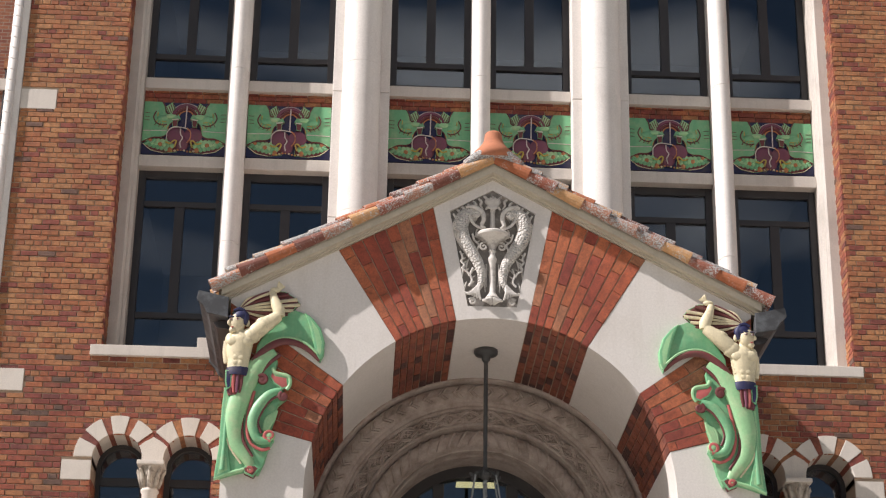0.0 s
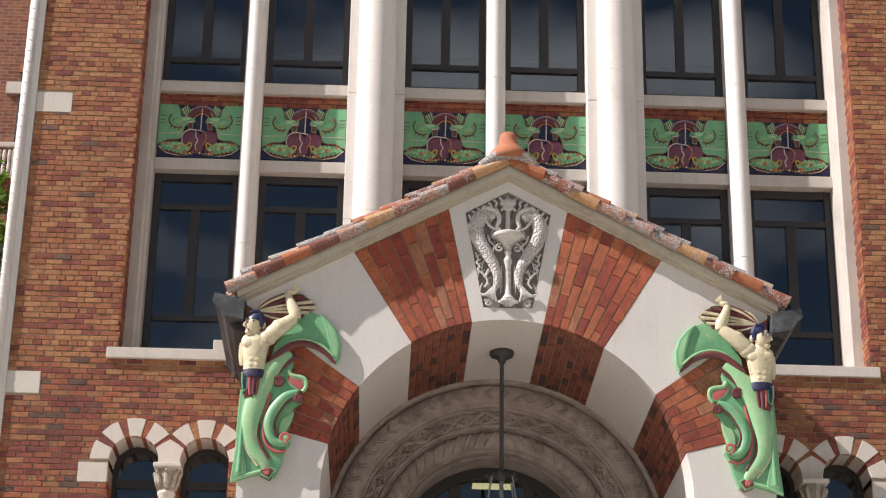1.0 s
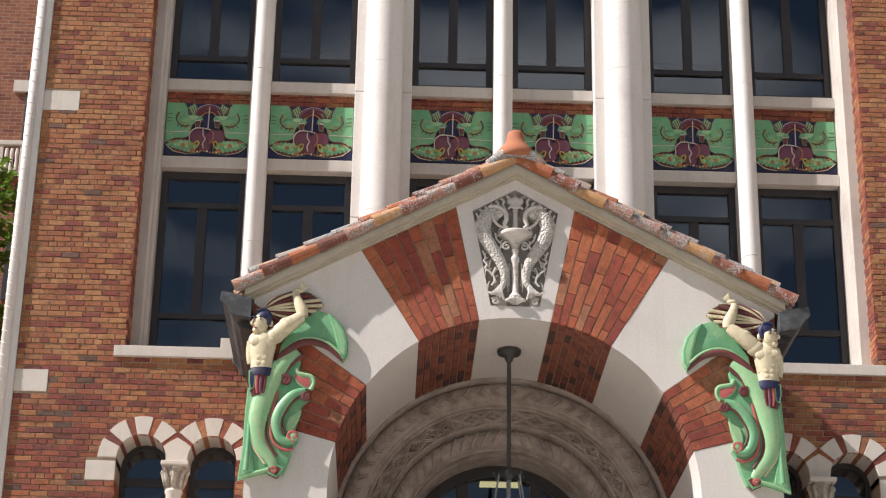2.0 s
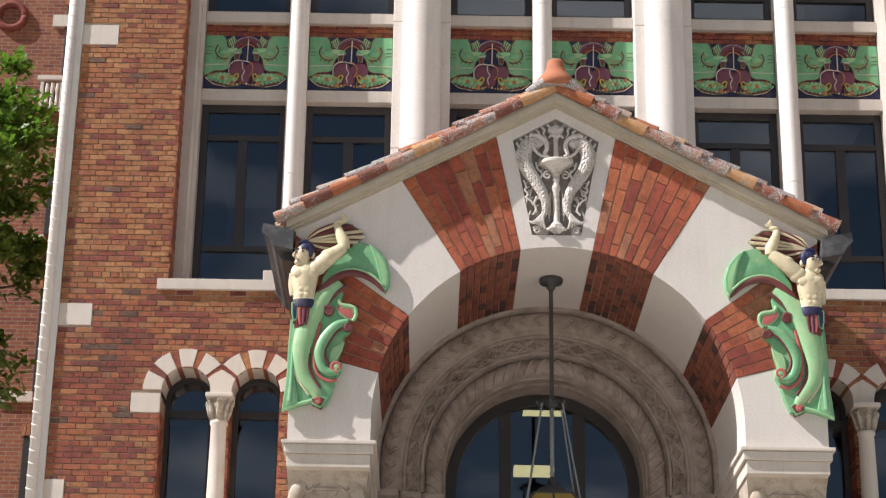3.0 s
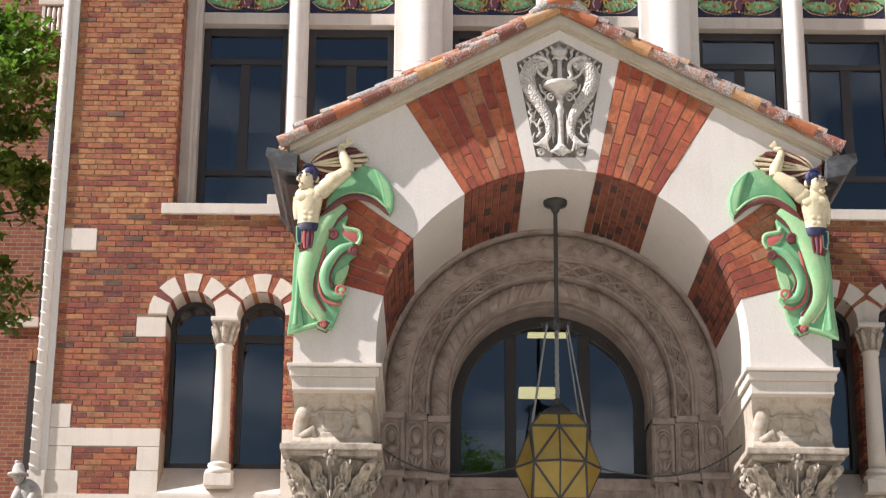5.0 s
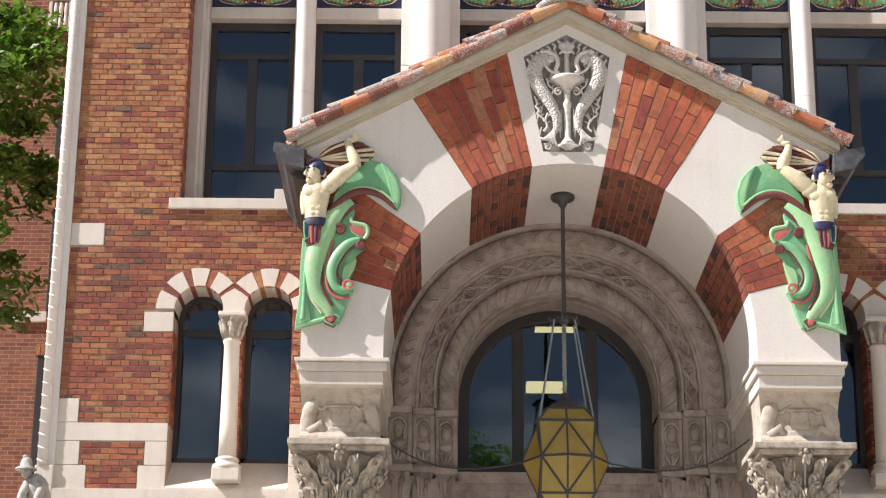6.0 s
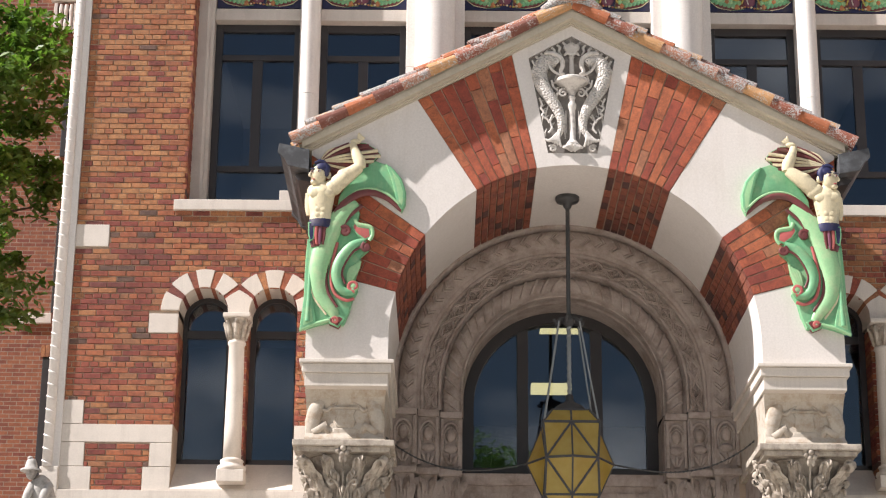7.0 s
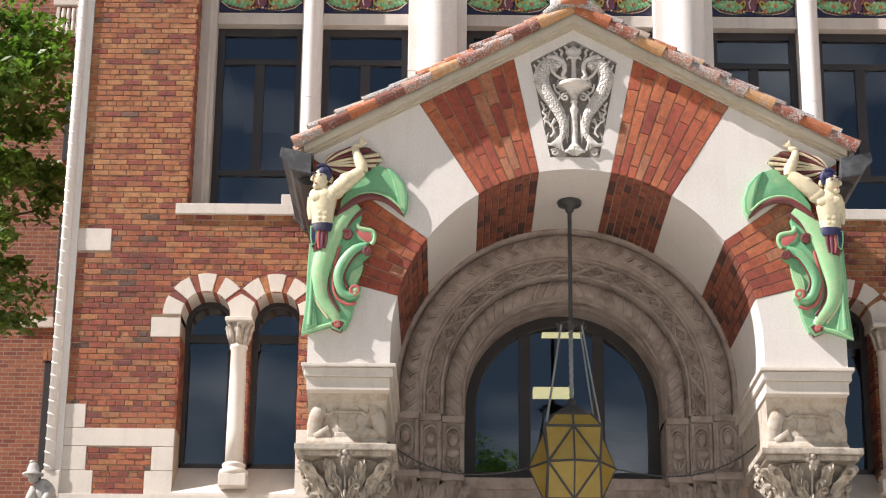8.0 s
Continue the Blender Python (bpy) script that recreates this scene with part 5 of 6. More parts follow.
    blob(bm, (s * 2.712, F - 0.16, 10.175), (0.028, 0.032, 0.045), CREAM, 9)
    line([(2.87, 10.305), (2.81, 10.33), (2.75, 10.315)], [0.014, 0.020, 0.016], BLUE, 0.22, 7, 3)
    # outer shoulder with the arm behind, and the raised arm
    blob(bm, (s * 2.885, F - 0.13, 9.985), (0.066, 0.08, 0.085), CREAM, 12)
    line([(2.91, 9.97), (2.925, 9.85), (2.915, 9.72)], [0.06, 0.05, 0.04], CREAM, 0.08)
    blob(bm, (s * 2.66, F - 0.16, 10.035), (0.105, 0.095, 0.095), CREAM, 14)
    line([(2.70, 10.00), (2.60, 10.09), (2.52, 10.16), (2.44, 10.22), (2.375, 10.275)], [0.085, 0.094, 0.09, 0.076, 0.062], CREAM, [0.15, 0.17, 0.18, 0.18, 0.17], 13)
    blob(bm, (s * 2.535, F - 0.20, 10.185), (0.085, 0.06, 0.06), CREAM, 11)
    line([(2.365, 10.265), (2.375, 10.34), (2.41, 10.42), (2.44, 10.50), (2.455, 10.565)], [0.06, 0.068, 0.06, 0.046, 0.036], CREAM, [0.17, 0.165, 0.15, 0.13, 0.11], 12)
    blob(bm, (s * 2.425, F - 0.10, 10.595), (0.062, 0.035, 0.034), CREAM, 10)
    for k in range(4):
        line([(2.40, 10.60), (2.355 + 0.012 * k, 10.625 + 0.014 * k), (2.325 + 0.022 * k, 10.645 + 0.018 * k)], [0.018, 0.016, 0.010], CREAM, 0.10, 6, 3)
    # belt, hanging blue panel and striped skirt
    line([(2.79, 9.655), (2.79, 9.60), (2.792, 9.565)], [0.126, 0.13, 0.124], BLUE, 0.13, 16, 2, 0.85)
    line([(2.79, 9.57), (2.80, 9.46), (2.80, 9.34)], [0.112, 0.108, 0.085], BROWN, 0.12, 14, 3, 0.8)
    for k in range(6):
        q = math.pi * (0.22 + 0.13 * k)
        x = 2.79 - 0.112 * math.cos(q)
        d = 0.12 + 0.088 * math.sin(q)
        line([(x, 9.565), (x + 0.004, 9.46), (x * 0.7 + 2.80 * 0.3, 9.36)], [0.016, 0.017, 0.012], (PINK, BROWN, PURPLE)[k % 3], d, 6, 3)
    plate([(2.845, 9.62), (2.925, 9.62), (2.92, 9.48), (2.90, 9.39), (2.85, 9.42)], 0.10, 0.20, BLUE, 0.015)
    for v in bm.verts:
        v.co.y = F + (v.co.y - F) * 0.66
    ob = solid("shoulder_statue", bm, GLAZES, "glazed green, cream and maroon winged statue on the portal shoulder", "statue", "", "portal statues", at=(s * 2.9, F, 8.42))
    return soften(ob)


for s in (-1, 1):
    shoulder_figure(s)

# ---- the carved panel in the keystone ----
white_carved = speckled("white_carved_stone", (0.66, 0.62, 0.57), (0.20, 0.17, 0.15), 0.8, 9, 60, 0.5, 0.72, 0.75, 0.3, 0.005)
dark_stone = speckled("dark_grey_stone", (0.21, 0.19, 0.17), (0.42, 0.38, 0.34), 0.9, 12, 60, 0.5, 0.7, 0.8, 0.5, 0.006)
scaly = speckled("scaly_carved_stone", (0.66, 0.62, 0.57), (0.24, 0.21, 0.18), 0.8, 9, 60, 0.5, 0.75, 0.6, 0.3, 0.005)
st = scaly.node_tree
vor = st.nodes.new("ShaderNodeTexVoronoi")
vor.inputs["Scale"].default_value = 36
vor.inputs["Randomness"].default_value = 0.7
st.links.new(world_coords(st), vor.inputs["Vector"])
relief(st, st.nodes["Principled BSDF"], vor.outputs["Distance"], 0.9, -0.035)
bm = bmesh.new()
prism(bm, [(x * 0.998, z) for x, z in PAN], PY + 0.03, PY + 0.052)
part("panel_ground", bm, dark_stone, portal, "dark grey ground of the carved panel")
bm = bmesh.new()
Y = PY + 0.02


def at_panel(u, v, s=1, out=0.0):
    """A place on the panel: u to the side of its middle, v up from its foot, in centimetres."""
    return (s * u * 0.01, Y - out, 10.51 + v * 0.01)


for s in (-1, 1):
    # a scaly sea serpent: heavy head above, body drawn in to the torch, tail fanned out below
    body = [(17, 108, 0.066), (25, 112.5, 0.082), (33, 108, 0.088), (36.5, 95, 0.088), (32.5, 80, 0.083), (24, 66, 0.074), (16.5, 53, 0.062), (12.5, 40, 0.05), (13, 28, 0.038), (18, 18, 0.026)]
    snake = bmesh.new()
    tube(snake, curve_points([at_panel(u, v, s, 0.02) for u, v, _ in body], 6), spread([r for _, _, r in body], 6), 14, 0, 0.8)
    soften(part("serpent", snake, scaly, portal, "white carved sea serpent with scales"), 60)
    # beak, brow, eye and jaw
    tube(bm, curve_points([at_panel(u, v, s, 0.07) for u, v in ((31, 119), (22, 119.5), (13, 114), (10.5, 105), (13, 97), (8.5, 94))], 4), spread([0.016, 0.026, 0.03, 0.027, 0.022, 0.012], 4), 7)
    tube(bm, curve_points([at_panel(u, v, s, 0.06) for u, v in ((27, 108), (22, 99), (14, 94), (9, 95))], 4), 0.017, 6)
    tube(bm, coil(0.185, 11.60, Y - 0.085, 0.038, 1.2, 1.0, s, 1, 12), 0.011, 5)
    blob(bm, at_panel(18.5, 109, s, 0.08), (0.018, 0.02, 0.018), 0, 8)
    # tail fan
    for k in range(6):
        tube(bm, curve_points([at_panel(14.5, 27, s, 0.03), at_panel(16 + 1.8 * k, 17 - 0.5 * k, s, 0.05), at_panel(13 + 3.6 * k, 7 + 1.7 * k, s, 0.045)], 4), spread([0.012, 0.02, 0.012], 4), 6)
    # frilled fins beside the body
    for edge in (((37, 66), (34, 58), (35.5, 54), (32, 49), (34, 45), (28, 40), (26, 36)), ((45, 112), (42, 105), (45, 99), (41.5, 92), (42, 84)), ((22, 46), (25, 38), (23, 30), (27, 24)), ((23, 88), (21, 80), (16, 75), (18, 68))):
        tube(bm, curve_points([at_panel(u, v, s, 0.03) for u, v in edge], 5), 0.012, 6)
        for (u0, v0), (u1, v1) in zip(edge, edge[1:]):
            tube(bm, [at_panel((u0 + u1) / 2, (v0 + v1) / 2, s, 0.02), at_panel((u0 + u1) / 2 - 4.5, (v0 + v1) / 2 + 3.5, s, 0.005)], [0.013, 0.005], 5)
    # leaves in the upper corners, and streaming lines behind
    for k in range(6):
        u = 10 + 6.2 * k
        top_v = 142.5 - 0.57 * u
        tube(bm, curve_points([at_panel(u, top_v - 1, s, 0.012), at_panel(u - 3, top_v - 5, s, 0.025), at_panel(u - 2, top_v - 9, s, 0.02), at_panel(u - 5.5, top_v - 13, s, 0.0)], 3), spread([0.014, 0.018, 0.014, 0.005], 3), 6)
    for u, v, w, h in ((7, 52, 6.5, 25), (27, 58, 30, 44), (31, 52, 34, 36), (20, 88, 14, 99), (29, 30, 31, 20), (8, 40, 8, 18)):
        tube(bm, [at_panel(u, v, s, 0.005), at_panel((u + w) / 2 + 0.8, (v + h) / 2, s, 0.014), at_panel(w, h, s, 0.0)], [0.006, 0.012, 0.005], 5)
    # scrolls at the foot and under the bowl
    tube(bm, coil(0.225, 10.565, Y - 0.03, 0.045, 1.4, 0.5, s, 1, 14), 0.014, 6)
    tube(bm, coil(0.10, 11.235, Y - 0.03, 0.055, 1.3, 2.0, s, -1, 14), 0.013, 6)
    for k in range(3):
        tube(bm, curve_points([at_panel(1, 2, s, 0.03), at_panel(2 + 2.6 * k, 8 - k, s, 0.06), at_panel(3 + 4.2 * k, 12 - 3.2 * k, s, 0.05)], 3), spread([0.014, 0.024, 0.012], 3), 6)
    # flame leaves at the head of the torch
    for k in range(4):
        tube(bm, curve_points([at_panel(0.5 + k, 122, s, 0.02), at_panel(1 + 2.2 * k, 129, s, 0.045), at_panel(0.8 + 1.9 * k, 136 - 1.5 * k, s, 0.02)], 3), spread([0.008, 0.015, 0.005], 3), 6)
    tube(bm, curve_points([at_panel(0, 119, s, 0.04), at_panel(5, 121, s, 0.05), at_panel(8.5, 118, s, 0.04)], 3), spread([0.024, 0.02, 0.01], 3), 6)
torch = bmesh.new()
lathe(torch, [(0.05, 10.55), (0.082, 10.62), (0.05, 10.66), (0.038, 10.68), (0.036, 11.04), (0.046, 11.06), (0.05, 11.10), (0.034, 11.13), (0.034, 11.17), (0.046, 11.19), (0.036, 11.21), (0.05, 11.25), (0.10, 11.31), (0.165, 11.345), (0.172, 11.355), (0.19, 11.36), (0.195, 11.385), (0.185, 11.40), (0.045, 11.405), (0.034, 11.42), (0.026, 11.66), (0.034, 11.69), (0.0, 11.70)], 0, Y + 0.0, 20)
soften(part("torch", torch, white_carved, portal, "white carved torch"), 40)
soften(part("carved_relief", bm, white_carved, portal, "white carved foliage round the serpents"), 50)

# ---- glazed spandrel panels ----
def spandrel_panel():
    w, h = 1.09, PANEL[1] - PANEL[0]
    base = thing("glazed_panel", (0, 0.53, PANEL[0]), "glazed green relief panel with purple centre and coloured scales", "relief panel", "glazed spandrel panels")
    Z = PANEL[0]
    k = h / 285.0
    X = lambda p: (p - 277) * 1.09 / 455.0
    V = lambda p: Z + (405 - p) * k
    bm = bmesh.new()
    box(bm, -w / 2, w / 2, 0.53, 0.57, Z, Z + h)
    part("ground", bm, g_blue, base, "dark blue ground")
    F = 0.53

    def raised(name, mat, makers, label=""):
        bm = bmesh.new()
        makers(bm)
        soften(part(name, bm, GLAZES, base, label), 45)

    def flat(bm, pts, d, mat, bev=0.006, s=1):
        prism(bm, [(s * X(a), V(b)) if s == 1 else (-X(a), V(b)) for a, b in pts], F - d, F + 0.005, mat, 1, bev)

    def wire(bm, pts, r, mat, d=0.02, s=1):
        tube(bm, curve_points([(s * X(a), F - d, V(b)) for a, b in pts], 4), r, 6, mat)

    for s in (-1, 1):
        def beast(bm, s=s):
            flat(bm, [(50, 120), (152, 120), (164, 150), (178, 182), (240, 188), (252, 212), (232, 228), (200, 236), (190, 262), (182, 300), (150, 316), (105, 318), (70, 330), (50, 346)], 0.022, GREEN, 0.008, s)
            flat(bm, [(165, 150), (205, 122), (228, 168), (205, 190), (180, 180)], 0.035, PALE, 0.006, s)
            for i in range(4):
                wire(bm, [(172 + 11 * i, 152 - 8 * i), (190 + 10 * i, 186 - 4 * i)], 0.006, BROWN, 0.036, s)
            blob(bm, (s * X(200), F - 0.02, V(200)), (0.075, 0.028, 0.036), PALE, 10)
            blob(bm, (s * X(226), F - 0.02, V(208)), (0.03, 0.03, 0.028), GREEN, 8)
            wire(bm, [(150, 122), (166, 150), (172, 180), (190, 186)], 0.008, BROWN, 0.028, s)
            wire(bm, [(250, 214), (202, 238), (190, 264), (180, 302), (150, 316), (105, 318), (52, 344)], 0.007, BROWN, 0.024, s)
            for i in range(5):
                wire(bm, [(128 + 15 * i, 222 + 8 * i), (120 + 16 * i, 238 + 8 * i)], 0.005, YELLOW, 0.026, s)
            blob(bm, (s * X(152), F - 0.022, V(212)), (0.08, 0.022, 0.05), GREEN, 9)
            wire(bm, [(118, 175), (105, 205), (120, 235), (150, 250), (180, 245)], 0.008, BROWN, 0.03, s)
            wire(bm, [(128, 180), (128, 205), (145, 225), (178, 232)], 0.007, YELLOW, 0.026, s)
            for i in range(3):
                wire(bm, [(122 + 22 * i, 236 + 6 * i), (112 + 22 * i, 252 + 6 * i)], 0.005, BROWN, 0.024, s)
            wire(bm, [(52, 282), (110, 280), (178, 278)], 0.006, WHITE, 0.024, s)
            for z in (182, 204, 222):
                wire(bm, [(56, z), (85, z + 2)], 0.004, BROWN, 0.024, s)
        raised("beast", g_green, beast, "green beast with striped wing")

        def scales(bm, s=s):
            rng = random.Random(8)
            flat(bm, [(56, 348), (76, 332), (110, 321), (152, 320), (195, 330), (240, 350), (244, 392), (170, 399), (100, 386)], 0.006, BROWN, 0.004, s)
            for row in range(3):
                for i in range(7):
                    u = (i + 0.5 + 0.5 * (row % 2)) / 7.5
                    px = 62 + 165 * u
                    lo, hi = 350 + 46 * u ** 0.7, 326 - 4 * u
                    pz = hi + (lo - hi) * (row + 0.5) / 3
                    blob(bm, (s * X(px), F - 0.008, V(pz)), (0.030, 0.02, 0.010 + (lo - hi) * 0.00042), rng.choice((GREEN, PALE, ORANGE, GREEN, ORANGE, PALE)), 7)
            wire(bm, [(56, 346), (85, 326), (130, 319), (180, 326)], 0.007, BROWN, 0.018, s)
            wire(bm, [(58, 352), (105, 386), (170, 399)], 0.005, CREAM, 0.018, s)
        raised("scale_fan", g_orange, scales, "fan of green and orange scales")

        def leg(bm, s=s):
            flat(bm, [(207, 225), (240, 220), (236, 258), (212, 262)], 0.045, BROWN, 0.006, s)
            wire(bm, [(207, 222), (242, 218)], 0.008, WHITE, 0.045, s)
        raised("clasp", g_brown, leg, "maroon clasp with white rim")

        def curl(bm, s=s):
            wire(bm, [(180, 345), (205, 352), (225, 335), (238, 340), (228, 370)], 0.011, YELLOW, 0.045, s)
        raised("curl", g_yellow, curl, "yellow curl")

    def arc(bm):
        for r, rad, mat in ((74, 0.028, PURPLE), (56, 0.02, BROWN), (62, 0.006, WHITE), (42, 0.009, ORANGE), (86, 0.006, WHITE)):
            pts = [(282 + r * math.cos(radians(a)), 205 - r * 0.92 * math.sin(radians(a))) for a in range(12, 169, 12)]
            wire(bm, [(p, max(q, 126)) for p, q in pts], rad, mat, 0.012)
        wire(bm, [(283, 140), (282, 200), (281, 258)], 0.008, WHITE, 0.03)
    raised("arc", g_purple, arc, "purple arc with white lines")

    def heart(bm):
        blob(bm, (X(232), F - 0.015, V(305)), (0.125, 0.032, 0.12), PURPLE, 14)
        blob(bm, (X(325), F - 0.015, V(302)), (0.125, 0.032, 0.11), PURPLE, 14)
        blob(bm, (X(268), F - 0.01, V(345)), (0.09, 0.034, 0.105), PURPLE, 12)
        wire(bm, [(184, 326), (186, 288), (215, 262), (262, 262), (300, 272), (318, 300)], 0.008, WHITE, 0.038)
        wire(bm, [(290, 265), (310, 285), (312, 320), (295, 345)], 0.008, ORANGE, 0.042)
        wire(bm, [(256, 270), (258, 300), (270, 320), (258, 345), (264, 372)], 0.008, WHITE, 0.045)
        for i in range(12):
            blob(bm, (X(180 + 17 * i), F - 0.012, V(384 + 5 * math.sin(i))), (0.017, 0.014, 0.013), (CREAM, ORANGE, YELLOW)[i % 3], 7)
    raised("centre_boss", g_purple, heart, "purple two-lobed boss")
    return base


first = spandrel_panel()
for k, (x0, x1) in enumerate(BAYS):
    at = Matrix.Translation(((x0 + x1) / 2, 0.53 + DEEP, PANEL[0]))
    if k == 0:
        first.matrix_basis = at
    else:
        copy_thing(first, at)

# ---- the hanging lantern ----
yellow_glass, t, b = material("yellow_lantern_glass", 0.22)
pos = world_coords(t)
t.links.new(ramp_node(t, noise_node(t, 5, 3, 0.6, pos), [(0.3, (0.36, 0.25, 0.045)), (0.7, (0.47, 0.36, 0.10))]), b.inputs["Base Color"])
relief(t, b, noise_node(t, 14, 3, 0.6, pos), 0.25, 0.01)
trans = t.nodes.new("ShaderNodeBsdfTranslucent")
trans.inputs[0].default_value = (0.8, 0.55, 0.1, 1)
mixs = t.nodes.new("ShaderNodeMixShader")
mixs.inputs[0].default_value = 0.3
t.links.new(b.outputs[0], mixs.inputs[1])
t.links.new(trans.outputs[0], mixs.inputs[2])
t.links.new(mixs.outputs[0], t.nodes["Material Output"].inputs[0])
LY = -1.0
lantern = thing("hanging_lantern", (0, LY, 6.3), "hanging lantern of faceted yellow glass in dark metal bars", "lantern")
sq = lambda r, z: [Vector((x * r, LY + y * r, z)) for x, y in ((-1, -1), (0, -1), (1, -1), (1, 0), (1, 1), (0, 1), (-1, 1), (-1, 0))]
mid = [Vector((x, LY + y, 7.20)) for x, y in ((-0.285, -0.37), (0, -0.45), (0.285, -0.37), (0.485, 0), (0.285, 0.37), (0, 0.45), (-0.285, 0.37), (-0.485, 0))]
cap, sh, low = sq(0.205, 7.775), sq(0.315, 7.615), sq(0.30, 6.80)
foot = sq(0.12, 6.50)
edges, tris = [], []
for i in range(8):
    j = (i + 1) % 8
    tris.append((cap[i], cap[j], sh[j], sh[i]))
    edges += [(sh[i], sh[j], 0.016), (cap[i], cap[j], 0.012), (mid[i], mid[j], 0.014), (low[i], low[j], 0.014), (low[i], foot[i], 0.012), (foot[i], foot[j], 0.012)]
    tris.append((low[i], low[j], foot[j], foot[i]))
    corner = i if i % 2 == 0 else j
    centre = j if i % 2 == 0 else i
    tris += [(sh[i], sh[j], mid[corner]), (mid[i], mid[j], sh[centre]), (low[i], low[j], mid[corner]), (mid[i], mid[j], low[centre])]
    edges += [(sh[centre], mid[corner], 0.014), (low[centre], mid[corner], 0.014)]
    if i % 2 == 0:
        edges += [(sh[i], mid[i], 0.013), (low[i], mid[i], 0.013), (cap[i], sh[i], 0.014)]
    else:
        edges += [(sh[i], mid[i], 0.010), (low[i], mid[i], 0.010), (cap[i], sh[i], 0.012)]
for f in tris:
    bm = bmesh.new()
    bm.faces.new([bm.verts.new(v) for v in f])
    part("glass_pane", bm, yellow_glass, lantern)
for a, b2, r in edges:
    bm = bmesh.new()
    tube(bm, [a, b2], r, 6)
    part("bar", bm, iron, lantern)
bm = bmesh.new()
lathe(bm, [(0.205, 7.77), (0.20, 7.80), (0.15, 7.86), (0.07, 7.90), (0.045, 7.93), (0.045, 7.98), (0.025, 8.0)], 0, LY, 14)
part("cap", bm, iron, lantern, "dark metal cap", smooth=True)
bm = bmesh.new()
tube(bm, [(0, LY, 7.98), (0, LY, 8.85)], 0.022, 8)
pts = [(0.018 * math.cos(a), LY + 0.018 * math.sin(a), 8.0 + 0.85 * a / 60) for a in np.linspace(0, 60, 160)]
tube(bm, pts, 0.012, 5)
silver = speckled("grey_cable", (0.25, 0.27, 0.27), (0.12, 0.12, 0.12), 0.5, 20, 90)
part("twisted_rod", bm, silver, lantern, "pale twisted rod", smooth=True)
bm = bmesh.new()
lathe(bm, [(0.03, 8.80), (0.07, 8.84), (0.075, 8.88), (0.03, 8.93), (0.02, 9.0)], 0, LY, 12)
for k in range(6):
    a = radians(20 + 60 * k)
    d = Vector((math.cos(a), math.sin(a), 0))
    c = Vector((0, LY, 0))
    tube(bm, curve_points([c + Vector((0, 0, 8.87)), c + d * 0.09 + Vector((0, 0, 8.885)), c + d * 0.16 + Vector((0, 0, 8.83)), c + d * 0.18 + Vector((0, 0, 8.87))], 4), 0.018, 6)
part("crown", bm, iron, lantern, "six-armed dark iron crown")
for k in range(4):
    a = radians(45 + 90 * k)
    top = Vector((0.165 * math.cos(a), LY + 0.165 * math.sin(a), 8.83))
    end = Vector((0.30 * (1 if math.cos(a) > 0 else -1), LY + 0.30 * (1 if math.sin(a) > 0 else -1), 7.63))
    bm = bmesh.new()
    tube(bm, [top, (top + end) / 2 + Vector((0, 0, -0.02)), end], 0.010, 6)
    part("stay_cable", bm, silver, lantern)
bm = bmesh.new()
tube(bm, [(0, LY, 8.95), (0, LY, 10.30)], 0.024, 8)
part("drop_rod", bm, iron, lantern)
bm = bmesh.new()
lathe(bm, [(0.03, 10.22), (0.05, 10.25), (0.05, 10.29), (0.13, 10.31), (0.14, 10.33), (0.14, 10.372)], 0, LY, 16)
part("ceiling_rose", bm, iron, lantern, "dark iron ceiling rose", smooth=True)
for s in (-1, 1):
    ch = thing("stay_chain", (s * 1.9, LY, 7.4), "thin slack chain tying the lantern to the pier", "chain", "lantern chains")
    a, c = Vector((s * 2.08, LY, 7.50)), Vector((s * 0.485, LY, 7.2))
    for k in range(34):
        u0, u1 = k / 34, (k + 1) / 34
        p0, p1 = [a.lerp(c, u) + Vector((0, 0, -0.22 * 4 * u * (1 - u) * (1.25 - 0.5 * u))) for u in (u0, u1)]
        bm = bmesh.new()
        tube(bm, [p0, (p0 + p1) / 2, p1], [0.006, 0.012, 0.006], 5)
        part("link", bm, iron, ch)

# ---- small crouching stone figure on the corner ledge ----
grey_stone = speckled("grey_statue_stone", (0.42, 0.40, 0.37), (0.16, 0.15, 0.14), 0.85, 8, 60, 0.48, 0.7, 0.8, 0.3)
bm = bmesh.new()
c = Vector((-6.11, -0.30, 0))
tube(bm, curve_points([(-6.02, -0.22, 6.72), (-6.02, -0.26, 6.90), (-6.04, -0.30, 7.05), (-6.09, -0.34, 7.13)], 5), spread([0.16, 0.155, 0.13, 0.06], 5), 12)
blob(bm, (-6.14, -0.38, 7.17), (0.062, 0.07, 0.075), 0, 12)
lathe(bm, [(0.125, 7.195), (0.12, 7.215), (0.075, 7.235), (0.065, 7.29), (0.045, 7.335), (0.0, 7.35)], -6.145, -0.38, 14)
blob(bm, (-6.16, -0.40, 7.345), (0.032, 0.03, 0.025), 0, 8)
for e, x in ((-1, -6.13), (1, -5.94)):
    tube(bm, curve_points([(x, -0.32, 7.04), (x - 0.02, -0.42, 6.93), (x - 0.05, -0.45, 6.82)], 4), spread([0.06, 0.052, 0.04], 4), 8)
blob(bm, (-6.10, -0.42, 6.76), (0.13, 0.09, 0.08), 0, 10)
soften(solid("crouching_statue", bm, grey_stone, "small grey stone statue with a helmet on a corner ledge", "statue", at=(-6.05, -0.3, 6.68)), 60)
